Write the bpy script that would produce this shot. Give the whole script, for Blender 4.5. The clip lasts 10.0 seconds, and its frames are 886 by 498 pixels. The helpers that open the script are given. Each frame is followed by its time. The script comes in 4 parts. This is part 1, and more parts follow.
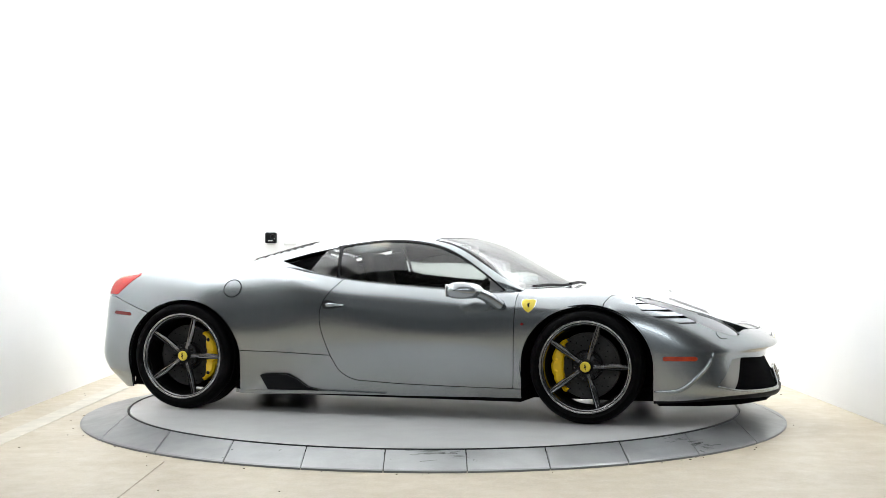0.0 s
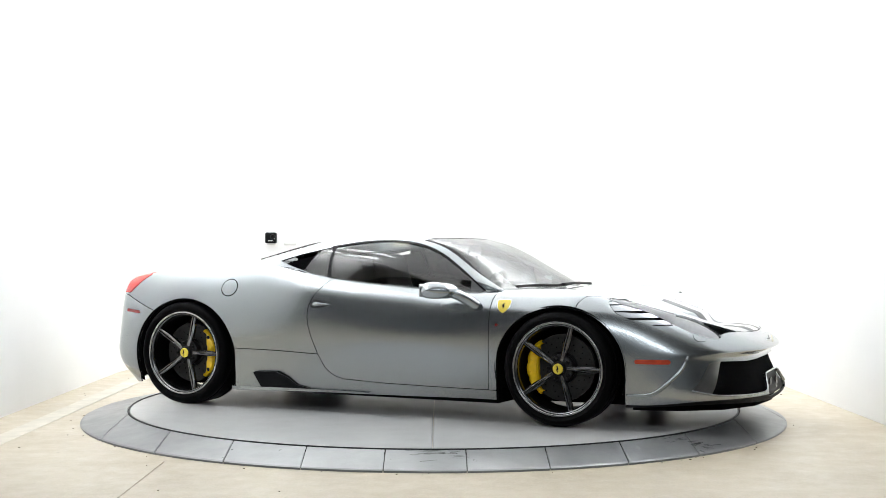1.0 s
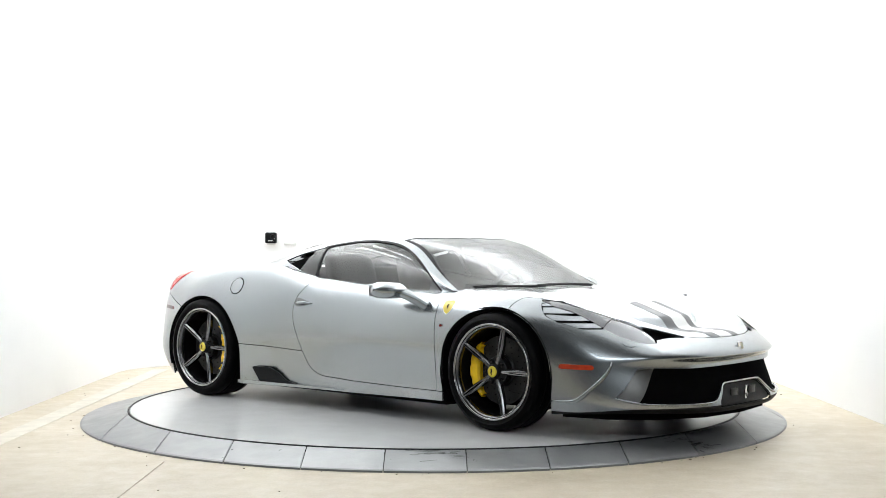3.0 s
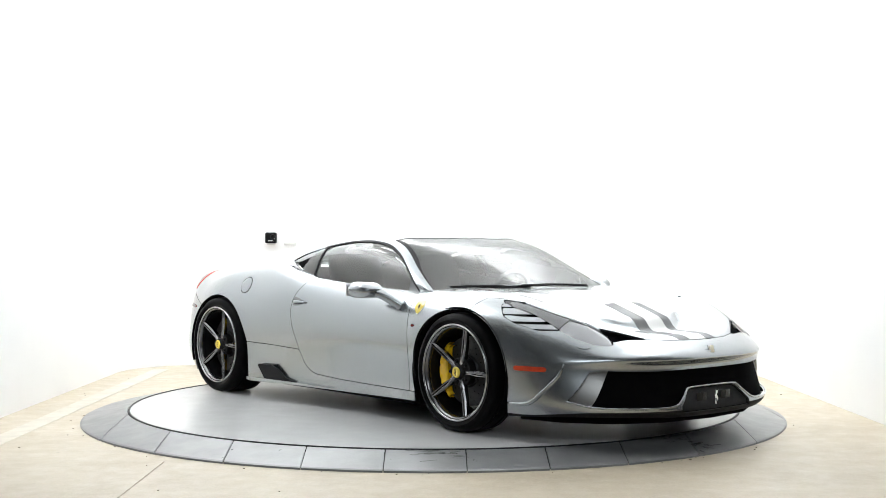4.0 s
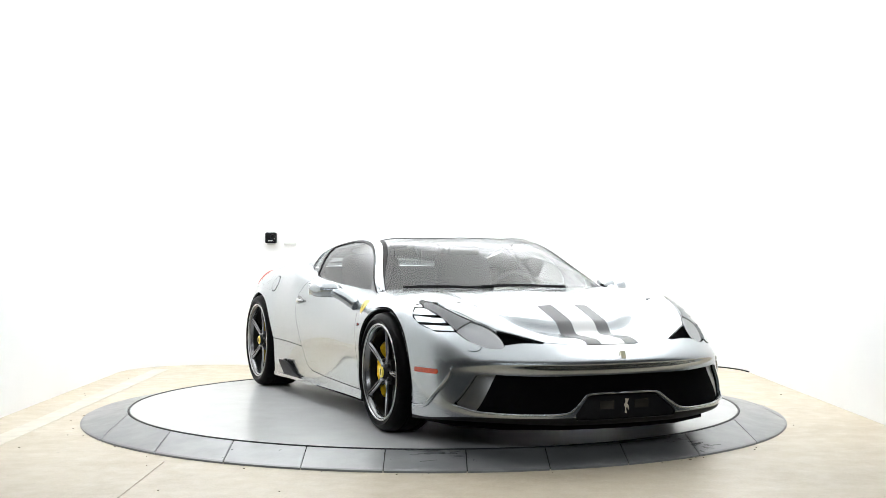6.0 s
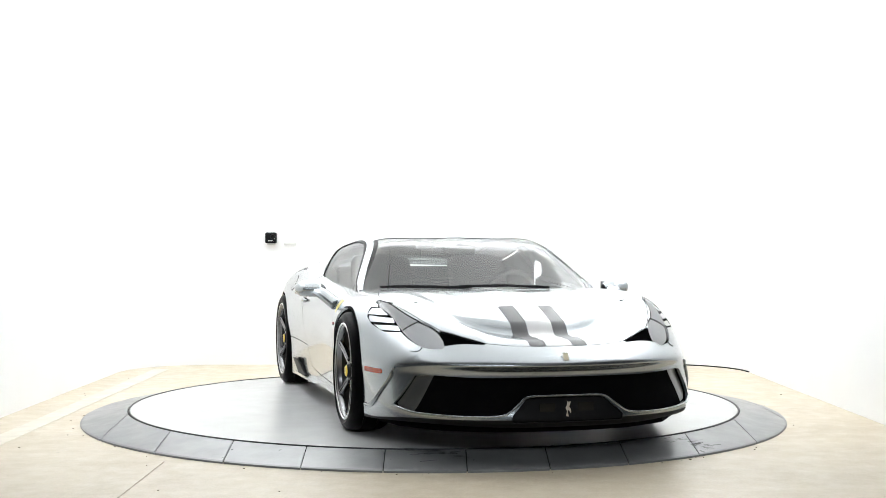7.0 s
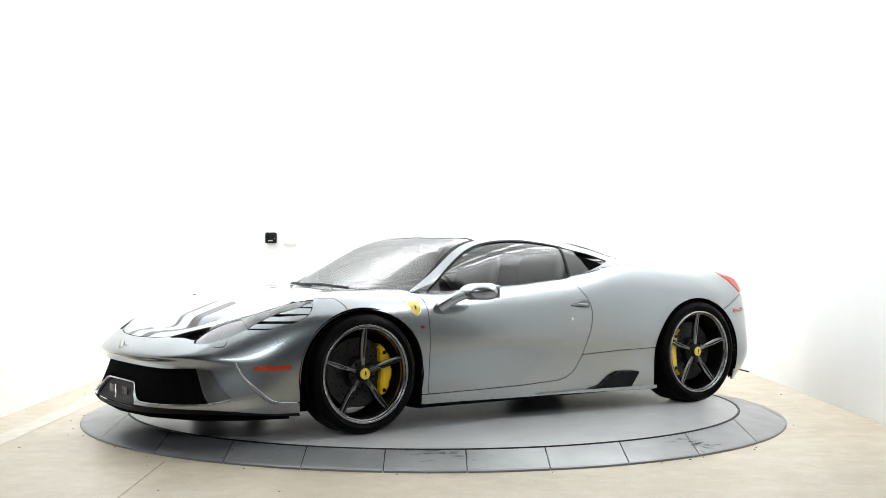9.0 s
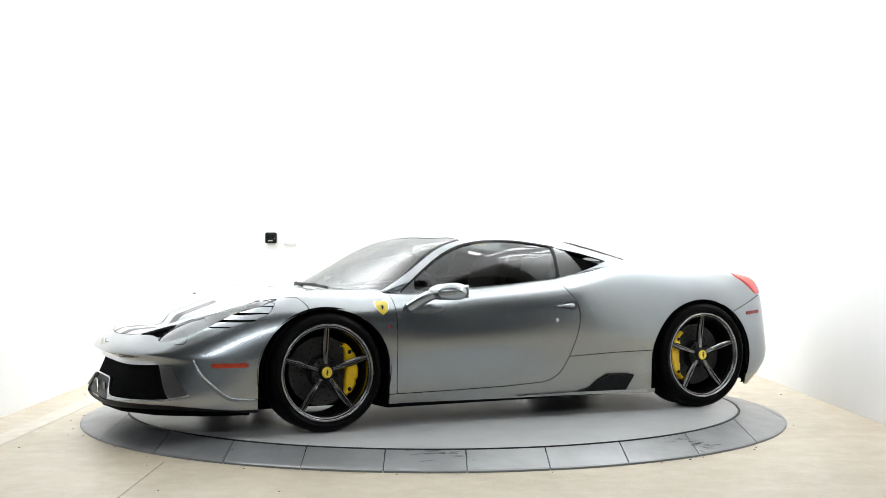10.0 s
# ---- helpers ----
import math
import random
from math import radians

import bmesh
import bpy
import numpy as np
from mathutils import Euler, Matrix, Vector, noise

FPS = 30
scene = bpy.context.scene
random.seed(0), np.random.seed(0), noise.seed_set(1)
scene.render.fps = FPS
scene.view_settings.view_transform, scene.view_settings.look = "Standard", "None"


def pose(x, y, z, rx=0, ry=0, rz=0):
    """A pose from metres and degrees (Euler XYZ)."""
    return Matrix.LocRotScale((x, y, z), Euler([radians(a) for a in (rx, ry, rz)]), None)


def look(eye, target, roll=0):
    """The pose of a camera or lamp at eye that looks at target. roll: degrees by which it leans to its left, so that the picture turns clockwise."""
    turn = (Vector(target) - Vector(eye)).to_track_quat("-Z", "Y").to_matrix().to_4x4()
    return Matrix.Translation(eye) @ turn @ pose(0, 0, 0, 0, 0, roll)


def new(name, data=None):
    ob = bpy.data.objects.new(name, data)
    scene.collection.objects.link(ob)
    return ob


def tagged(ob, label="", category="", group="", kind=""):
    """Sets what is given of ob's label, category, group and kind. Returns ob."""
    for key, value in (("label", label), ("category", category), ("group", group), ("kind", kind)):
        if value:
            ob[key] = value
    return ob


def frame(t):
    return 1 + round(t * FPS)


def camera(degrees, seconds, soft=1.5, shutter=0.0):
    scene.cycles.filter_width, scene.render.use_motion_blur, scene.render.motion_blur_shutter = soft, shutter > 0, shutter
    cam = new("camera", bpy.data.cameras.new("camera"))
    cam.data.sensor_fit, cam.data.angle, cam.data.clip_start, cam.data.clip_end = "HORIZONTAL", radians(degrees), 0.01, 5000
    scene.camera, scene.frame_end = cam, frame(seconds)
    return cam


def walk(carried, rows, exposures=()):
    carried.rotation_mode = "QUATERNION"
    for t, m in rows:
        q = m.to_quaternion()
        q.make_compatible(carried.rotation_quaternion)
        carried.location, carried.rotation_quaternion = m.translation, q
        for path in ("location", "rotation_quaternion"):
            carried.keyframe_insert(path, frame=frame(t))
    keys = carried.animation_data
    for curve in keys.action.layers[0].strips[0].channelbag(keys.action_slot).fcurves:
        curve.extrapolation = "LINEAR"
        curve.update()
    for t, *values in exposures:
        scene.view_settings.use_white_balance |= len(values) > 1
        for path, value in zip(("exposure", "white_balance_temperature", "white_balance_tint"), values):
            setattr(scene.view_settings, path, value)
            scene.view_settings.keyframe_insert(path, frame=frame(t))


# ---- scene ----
import collections
# ---- camera: a tripod before the turntable ----
cam = camera(39.86, 10.0, soft=0.6)
EYE = pose(0, -8.404, 1.038, 90.056, 0, -0.408) @ pose(0, 0, 0, 0, 0, 0.032)
walk(cam, [(0.0, EYE), (10.0, EYE)], exposures=[(0.0, 0.0), (10.0, 0.0)])

# ---- light: a softbox ceiling over the turntable, a dim hall behind ----
world = bpy.data.worlds.new("world")
scene.world = world
world.use_nodes = True
world.node_tree.nodes["Background"].inputs[0].default_value = (0.8, 0.9, 1.0, 1)
world.node_tree.nodes["Background"].inputs[1].default_value = 0.02


def area(name, x, y, z, sx, sy, watts, color=(1, 1, 1), aim=None):
    lamp = bpy.data.lights.new(name, "AREA")
    lamp.shape, lamp.size, lamp.size_y, lamp.energy, lamp.color = "RECTANGLE", sx, sy, watts, color
    ob = new(name, lamp)
    ob.matrix_world = look((x, y, z), aim or (x, y, 0))
    return ob


area("ceiling_light", 0, 0.1, 4.05, 5.6, 6.6, 120, (0.95, 0.985, 1.0))
# added fill lamps, out of view near the wall tops, turned to the walls to brighten them
area("wall_fill_north", 0, 2.75, 3.85, 4.6, 0.3, 100, (0.95, 0.985, 1.0), (0, 3.42, 3.75))
area("wall_fill_west", -2.25, 0.6, 3.85, 4.6, 0.3, 88, (0.95, 0.985, 1.0), (-2.86, 0.6, 3.75))
area("wall_fill_east", 2.25, 0.6, 3.85, 4.6, 0.3, 88, (0.95, 0.985, 1.0), (2.86, 0.6, 3.75))
# rows of short ceiling lamps along both sides
for px in (-2.3, -1.85, 1.85, 2.3):
    for py in (-0.7, 0.5, 1.7):
        area("strip_light", px, py, 4.03, 0.16, 0.9, 3.2, (0.95, 0.98, 1.0))
# unseen fill lamp added to lift the hall's reflection in the car's flanks
area("hall_fill", 0, -9.0, 4.4, 6.0, 2.0, 300, (0.9, 0.96, 1.0))
# ---- materials ----
def material(name, color, rough=0.5, metal=0.0, coat=0.0, vary=0.0, scale=6.0, bump=0.0, bump_scale=60.0,
             trans=0.0, ior=1.45, emit=None, emit_strength=0.0, color2=None, rough_vary=0.0, stretch=(1, 1, 1), detail=6.0, spec=0.5):
    m = bpy.data.materials.new(name)
    m.use_nodes = True
    nt = m.node_tree
    b = nt.nodes["Principled BSDF"]
    b.inputs["Base Color"].default_value = (*color, 1)
    b.inputs["Roughness"].default_value = rough
    b.inputs["Metallic"].default_value = metal
    b.inputs["Specular IOR Level"].default_value = spec
    b.inputs["Coat Weight"].default_value = coat
    b.inputs["Coat Roughness"].default_value = 0.04
    b.inputs["Transmission Weight"].default_value = trans
    b.inputs["IOR"].default_value = ior
    if emit:
        b.inputs["Emission Color"].default_value = (*emit, 1)
        b.inputs["Emission Strength"].default_value = emit_strength
    tc = nt.nodes.new("ShaderNodeTexCoord")
    mp = nt.nodes.new("ShaderNodeMapping")
    mp.inputs["Scale"].default_value = stretch
    nt.links.new(tc.outputs["Object"], mp.inputs["Vector"])
    if vary > 0 or color2:
        n1 = nt.nodes.new("ShaderNodeTexNoise")
        n1.inputs["Scale"].default_value, n1.inputs["Detail"].default_value = scale, detail
        nt.links.new(mp.outputs[0], n1.inputs["Vector"])
        ramp = nt.nodes.new("ShaderNodeValToRGB")
        c2 = color2 or tuple(c * (1 - vary) for c in color)
        c1 = color if color2 else tuple(min(1, c * (1 + vary * 0.6)) for c in color)
        ramp.color_ramp.elements[0].position, ramp.color_ramp.elements[1].position = 0.32, 0.68
        ramp.color_ramp.elements[0].color, ramp.color_ramp.elements[1].color = (*c2, 1), (*c1, 1)
        nt.links.new(n1.outputs["Fac"], ramp.inputs["Fac"])
        nt.links.new(ramp.outputs["Color"], b.inputs["Base Color"])
    if rough_vary > 0:
        n3 = nt.nodes.new("ShaderNodeTexNoise")
        n3.inputs["Scale"].default_value, n3.inputs["Detail"].default_value = scale * 2.3, 8
        nt.links.new(mp.outputs[0], n3.inputs["Vector"])
        mr = nt.nodes.new("ShaderNodeMapRange")
        mr.inputs["To Min"].default_value, mr.inputs["To Max"].default_value = rough - rough_vary, rough + rough_vary
        nt.links.new(n3.outputs["Fac"], mr.inputs["Value"])
        nt.links.new(mr.outputs[0], b.inputs["Roughness"])
    if bump > 0:
        n2 = nt.nodes.new("ShaderNodeTexNoise")
        n2.inputs["Scale"].default_value, n2.inputs["Detail"].default_value = bump_scale, 8
        nt.links.new(mp.outputs[0], n2.inputs["Vector"])
        bp = nt.nodes.new("ShaderNodeBump")
        bp.inputs["Strength"].default_value, bp.inputs["Distance"].default_value = bump, 0.01
        nt.links.new(n2.outputs["Fac"], bp.inputs["Height"])
        nt.links.new(bp.outputs[0], b.inputs["Normal"])
    return m


PAINT = material("silver_metallic_paint", (0.332, 0.357, 0.372), rough=0.265, metal=0.95, coat=0.8, bump=0.012, bump_scale=900)
CARBON = material("black_satin_trim", (0.006, 0.006, 0.007), rough=0.45, spec=0.18, bump=0.05, bump_scale=300)
BLACK = material("black_plastic", (0.006, 0.006, 0.007), rough=0.55, spec=0.2, bump=0.05, bump_scale=200)
VOID = material("matt_black_inner_body", (0.003, 0.003, 0.0035), rough=0.9, vary=0.2, spec=0.05)
RUBBER = material("tyre_rubber", (0.0025, 0.0025, 0.003), rough=0.45, spec=0.07, bump=0.08, bump_scale=150, vary=0.2, scale=20)
RIM = material("dark_grey_rim_metal", (0.19, 0.19, 0.195), rough=0.24, metal=1.0, coat=0.0, vary=0.1, scale=20)
RIMLIP = material("bright_rim_edge", (0.36, 0.36, 0.365), rough=0.25, metal=1.0)
STEEL = material("brake_disc_ceramic", (0.02, 0.02, 0.02), rough=0.5, metal=0.2, vary=0.4, scale=120)
DARKMETAL = material("dark_metal", (0.02, 0.02, 0.021), rough=0.4, metal=0.8)
YELLOW = material("yellow_caliper_paint", (0.95, 0.60, 0.008), rough=0.35, coat=0.4, vary=0.08, scale=30)
BADGE = material("yellow_enamel", (0.80, 0.62, 0.06), rough=0.3, coat=0.4)
PALEBADGE = material("pale_badge_enamel", (0.85, 0.80, 0.62), rough=0.4, coat=0.4)
CHROME = material("chrome", (0.8, 0.8, 0.8), rough=0.12, metal=1.0)
RED = material("red_lamp_plastic", (0.62, 0.02, 0.015), rough=0.22, coat=0.6, vary=0.15, scale=60)
DARKRED = material("dark_red_lamp_plastic", (0.22, 0.02, 0.02), rough=0.25, coat=0.6, vary=0.15, scale=60)
ORANGE = material("orange_red_lamp_plastic", (0.50, 0.05, 0.015), rough=0.25, coat=0.6, vary=0.2, scale=60)
LEATHER = material("black_leather", (0.010, 0.010, 0.010), rough=0.6, spec=0.25, vary=0.2, scale=15)
STRIPE_DARK = material("grey_stripe_paint", (0.15, 0.15, 0.155), rough=0.5, coat=0.1, vary=0.05)
STRIPE_WHITE = material("white_stripe_paint", (0.8, 0.8, 0.79), rough=0.4, coat=0.3)
WALLPAINT = material("white_wall_paint", (0.88, 0.88, 0.88), rough=0.7, vary=0.02, scale=1.5, bump=0.03, bump_scale=140)
HALLPAINT = material("grey_hall_paint", (0.21, 0.22, 0.23), rough=0.8, vary=0.1, scale=1.0, bump=0.05)
CEILING = material("ceiling_paint", (0.86, 0.86, 0.86), rough=0.8, vary=0.03, scale=1.0)
def concrete(name, light, dark, rough):
    """Sealed concrete: broad clouding, streaks along the booth, fine grain, small dark pits and pale rubbed patches."""
    m = bpy.data.materials.new(name)
    m.use_nodes = True
    nt = m.node_tree
    b = nt.nodes["Principled BSDF"]
    tc = nt.nodes.new("ShaderNodeTexCoord")

    def noise(scale, detail, stretch=(1, 1, 1), roughness=0.6):
        mp = nt.nodes.new("ShaderNodeMapping")
        mp.inputs["Scale"].default_value = stretch
        n = nt.nodes.new("ShaderNodeTexNoise")
        n.inputs["Scale"].default_value, n.inputs["Detail"].default_value, n.inputs["Roughness"].default_value = scale, detail, roughness
        nt.links.new(tc.outputs["Object"], mp.inputs["Vector"])
        nt.links.new(mp.outputs[0], n.inputs["Vector"])
        return n.outputs["Fac"]

    def remap(value, lo, hi, to_lo, to_hi):
        mr = nt.nodes.new("ShaderNodeMapRange")
        for key, v in zip(("From Min", "From Max", "To Min", "To Max"), (lo, hi, to_lo, to_hi)):
            mr.inputs[key].default_value = v
        nt.links.new(value, mr.inputs["Value"])
        return mr.outputs[0]

    def mixed(fac, c1, c2):
        mx = nt.nodes.new("ShaderNodeMix")
        mx.data_type = "RGBA"
        nt.links.new(fac, mx.inputs["Factor"])
        for i, c in ((6, c1), (7, c2)):
            if isinstance(c, tuple):
                mx.inputs[i].default_value = (*c, 1)
            else:
                nt.links.new(c, mx.inputs[i])
        return mx.outputs[2]

    cloud = mixed(remap(noise(1.3, 6), 0.35, 0.68, 0, 1), dark, light)
    streak = mixed(remap(noise(5.0, 8, (0.35, 2.4, 1)), 0.45, 0.8, 0, 0.2), cloud, tuple(c * 0.72 for c in dark))
    grain = mixed(remap(noise(70, 8, (1, 1, 1), 0.75), 0.40, 0.66, 0, 0.35), streak, tuple(min(1, c * 1.3) for c in light))
    pits = mixed(remap(noise(26, 4), 0.70, 0.76, 0, 0.6), grain, tuple(c * 0.35 for c in dark))
    nt.links.new(pits, b.inputs["Base Color"])
    nt.links.new(remap(noise(9, 8), 0.3, 0.7, rough - 0.12, rough + 0.12), b.inputs["Roughness"])
    bp = nt.nodes.new("ShaderNodeBump")
    bp.inputs["Strength"].default_value, bp.inputs["Distance"].default_value = 0.12, 0.01
    nt.links.new(noise(45, 8), bp.inputs["Height"])
    nt.links.new(bp.outputs[0], b.inputs["Normal"])
    return m


CONCRETE = concrete("beige_sealed_concrete", (0.53, 0.465, 0.36), (0.45, 0.385, 0.285), 0.40)
LINEPAINT = material("worn_white_line_paint", (0.62, 0.58, 0.50), rough=0.5, vary=0.12, scale=9)
DISC = material("grey_turntable_coating", (0.57, 0.575, 0.575), rough=0.21, spec=0.5, color2=(0.53, 0.535, 0.535), scale=3.0,
                rough_vary=0.03, bump=0.04, bump_scale=120, detail=9)
RAMP = material("worn_grey_steel_plate", (0.24, 0.245, 0.25), rough=0.32, color2=(0.19, 0.195, 0.20), metal=0.25, scale=5.0,
                rough_vary=0.1, bump=0.06, bump_scale=90, detail=10)
TRIMGREY = material("dark_grey_trim", (0.13, 0.135, 0.14), rough=0.3, coat=0.3, vary=0.05)
SCUFF = material("black_rubber_scuff", (0.03, 0.03, 0.03), rough=0.6, vary=0.3, scale=40)
WHITEPLASTIC = material("white_plastic", (0.7, 0.7, 0.68), rough=0.4)


def glass(name, tint, alpha):
    m = bpy.data.materials.new(name)
    m.use_nodes = True
    nt = m.node_tree
    b = nt.nodes["Principled BSDF"]
    nt.nodes.remove(b)
    out = nt.nodes["Material Output"]
    tr = nt.nodes.new("ShaderNodeBsdfTransparent")
    tr.inputs[0].default_value = (*tint, 1)
    gl = nt.nodes.new("ShaderNodeBsdfGlossy")
    gl.inputs["Roughness"].default_value = 0.02
    fr = nt.nodes.new("ShaderNodeFresnel")
    fr.inputs["IOR"].default_value = alpha
    mix = nt.nodes.new("ShaderNodeMixShader")
    nt.links.new(fr.outputs[0], mix.inputs[0])
    nt.links.new(tr.outputs[0], mix.inputs[1])
    nt.links.new(gl.outputs[0], mix.inputs[2])
    nt.links.new(mix.outputs[0], out.inputs[0])
    return m


GLASS = glass("tinted_glass", (0.64, 0.70, 0.675), 1.75)
SIDEGLASS = glass("side_glass", (0.76, 0.80, 0.79), 1.85)
ENGINEGLASS = glass("engine_cover_glass", (0.86, 0.87, 0.87), 1.6)
LENS = glass("lamp_lens", (0.96, 0.965, 0.97), 1.4)
PILLAR = material("satin_grey_metal", (0.28, 0.28, 0.275), rough=0.3, metal=0.9)
HALLFLOOR = material("grey_hall_floor", (0.30, 0.28, 0.25), rough=0.5, vary=0.25, scale=1.2, bump=0.05)
HALLCEIL = material("dark_hall_ceiling", (0.2, 0.2, 0.21), rough=0.9, vary=0.2)
# ---- surface tools ----
def natural(k, P):
    """Second derivatives of the natural cubic spline through P at knots k."""
    n = len(k)
    A, B = np.zeros((n, n)), np.zeros(P.shape)
    A[0, 0] = A[-1, -1] = 1
    h = np.diff(k)
    for i in range(1, n - 1):
        A[i, i - 1], A[i, i], A[i, i + 1] = h[i - 1], 2 * (h[i - 1] + h[i]), h[i]
        B[i] = 6 * ((P[i + 1] - P[i]) / h[i] - (P[i] - P[i - 1]) / h[i - 1])
    return np.linalg.solve(A, B.reshape(n, -1)).reshape(P.shape)


def spline(k, P, t):
    k, P, t = np.asarray(k, float), np.asarray(P, float), np.asarray(t, float)
    M = natural(k, P)
    i = np.clip(np.searchsorted(k, t, side="right") - 1, 0, len(k) - 2)
    shp = (len(t),) + (1,) * (P.ndim - 1)
    h = (k[i + 1] - k[i]).reshape(shp)
    a = (k[i + 1] - t).reshape(shp) / h
    b = 1 - a
    return a * P[i] + b * P[i + 1] + ((a ** 3 - a) * M[i] + (b ** 3 - b) * M[i + 1]) * h * h / 6


def chord(P):
    return np.concatenate([[0], np.cumsum(np.linalg.norm(np.diff(P, axis=0), axis=1))])


def sdf(P, poly):
    """Signed distance (negative inside) of the points P (n, 2) to a closed polygon."""
    P, poly = np.asarray(P, float), np.asarray(poly, float)
    d, inside = np.full(len(P), 1e9), np.zeros(len(P), bool)
    for a, b in zip(poly, np.roll(poly, -1, axis=0)):
        ab, ap = b - a, P - a
        s = np.clip((ap @ ab) / (ab @ ab), 0, 1)
        d = np.minimum(d, np.linalg.norm(ap - s[:, None] * ab, axis=1))
        cross = (a[1] > P[:, 1]) != (b[1] > P[:, 1])
        xx = a[0] + (P[:, 1] - a[1]) * (b[0] - a[0]) / (b[1] - a[1] if b[1] != a[1] else 1e-12)
        inside ^= cross & (P[:, 0] < xx)
    return np.where(inside, -d, d)


def rounded(points, n=6):
    """A closed smooth outline through the points."""
    P = np.asarray(points, float)
    Q = np.concatenate([P[-3:], P, P[:3]])
    k = chord(Q)
    t = np.concatenate([np.linspace(k[3 + i], k[4 + i], n, endpoint=False) for i in range(len(P))])
    return spline(k, Q, t)


def soft_open(points, n=6):
    P = np.asarray(points, float)
    k = chord(P)
    return spline(k, P, np.concatenate([np.linspace(k[i], k[i + 1], n, endpoint=False) for i in range(len(P) - 1)] + [[k[-1]]]))


def clip(mesh, f):
    """The part of a mesh (vertices, faces) where f <= 0, cut cleanly along f = 0."""
    V, F = mesh
    f = np.asarray(f, float)
    keep = f <= 0
    if keep.all():
        return mesh
    extra, cache, out, nv = [], {}, [], len(V)

    def cut(a, b):
        key = (a, b) if a < b else (b, a)
        if key not in cache:
            s = f[key[0]] / (f[key[0]] - f[key[1]])
            cache[key] = nv + len(extra)
            extra.append(V[key[0]] * (1 - s) + V[key[1]] * s)
        return cache[key]

    kl = keep.tolist()
    for face in F:
        c = sum(kl[i] for i in face)
        if c == len(face):
            out.append(face)
        elif c:
            poly = []
            for a, b in zip(face, face[1:] + face[:1]):
                if kl[a]:
                    poly.append(a)
                if kl[a] != kl[b]:
                    poly.append(cut(a, b))
            if len(poly) > 2:
                out.append(tuple(poly))
    W = np.concatenate([V, np.array(extra)]) if extra else V
    used = np.unique(np.fromiter((i for q in out for i in q), int)) if out else np.zeros(0, int)
    remap = np.full(len(W), -1)
    remap[used] = np.arange(len(used))
    rl = remap.tolist()
    return W[used], [tuple(rl[i] for i in q) for q in out]


def grid(S):
    """A mesh of a grid of points S (n, m, k)."""
    n, m = S.shape[:2]
    idx = np.arange(n * m).reshape(n, m)
    F = np.stack([idx[:-1, :-1], idx[:-1, 1:], idx[1:, 1:], idx[1:, :-1]], -1).reshape(-1, 4)
    return S.reshape(n * m, -1), [tuple(q) for q in F.tolist()]


def mirrored(mesh):
    V, F = mesh
    W = V.copy()
    W[:, 1] *= -1
    if W.shape[1] > 6:
        W[:, 6] *= -1
    return W, [q[::-1] for q in F]


def both(mesh):
    """A half and its mirror image, joined along the middle."""
    V, F = mesh
    W, G = mirrored(mesh)
    mid = np.abs(V[:, 1]) < 1e-5
    idx = np.where(mid, np.arange(len(V)), len(V) + np.cumsum(~mid) - 1).tolist()
    return np.concatenate([V, W[~mid]]), F + [tuple(idx[i] for i in q) for q in G]


def joined(*meshes):
    V, F, n = [], [], 0
    for v, f in meshes:
        V.append(v[:, :3])
        F += [tuple(i + n for i in q) for q in f]
        n += len(v)
    return np.concatenate(V), F


def normals(mesh):
    V, F = mesh
    N = np.zeros((len(V), 3))
    for q in F:
        p = V[list(q), :3]
        nn = np.cross(p[1] - p[0], p[2] - p[0]) if len(q) == 3 else np.cross(p[2] - p[0], p[3] - p[1])
        for i in q:
            N[i] += nn
    return N / np.maximum(np.linalg.norm(N, axis=1, keepdims=True), 1e-12)


def with_normals(mesh):
    """Keep the smooth surface's normals with its points, so that every cut piece keeps them."""
    V, F = mesh
    N = normals(mesh)
    mid = np.abs(V[:, 1]) < 1e-5
    N[mid, 1] = 0
    N /= np.maximum(np.linalg.norm(N, axis=1, keepdims=True), 1e-12)
    return np.concatenate([V[:, :5], N], 1), F


def offset(mesh, d):
    V, F = mesh
    W = V.copy()
    W[:, :3] += (V[:, 5:8] if V.shape[1] > 7 else normals(mesh)) * d
    return W, F


def thick(mesh, d):
    """A panel of thickness d under a surface piece: points, faces and the normals to shade them with."""
    V, F = mesh
    P, N = V[:, :3], V[:, 5:8] / np.maximum(np.linalg.norm(V[:, 5:8], axis=1, keepdims=True), 1e-12)
    if d <= 0:
        return P, F, [N[i] for q in F for i in q]
    n = len(P)
    Q = P - N * d
    seen = {(a, b) for q in F for a, b in zip(q, q[1:] + q[:1])}
    faces = list(F) + [tuple(i + n for i in q[::-1]) for q in F]
    shade = [N[i] for q in F for i in q] + [-N[i] for q in F for i in q[::-1]]
    for a, b in sorted(seen):
        if (b, a) not in seen:
            w = np.cross(Q[a] - P[a], P[b] - P[a])
            faces.append((a, a + n, b + n, b))
            shade += [w / max(np.linalg.norm(w), 1e-12)] * 4
    return np.concatenate([P, Q]), faces, shade


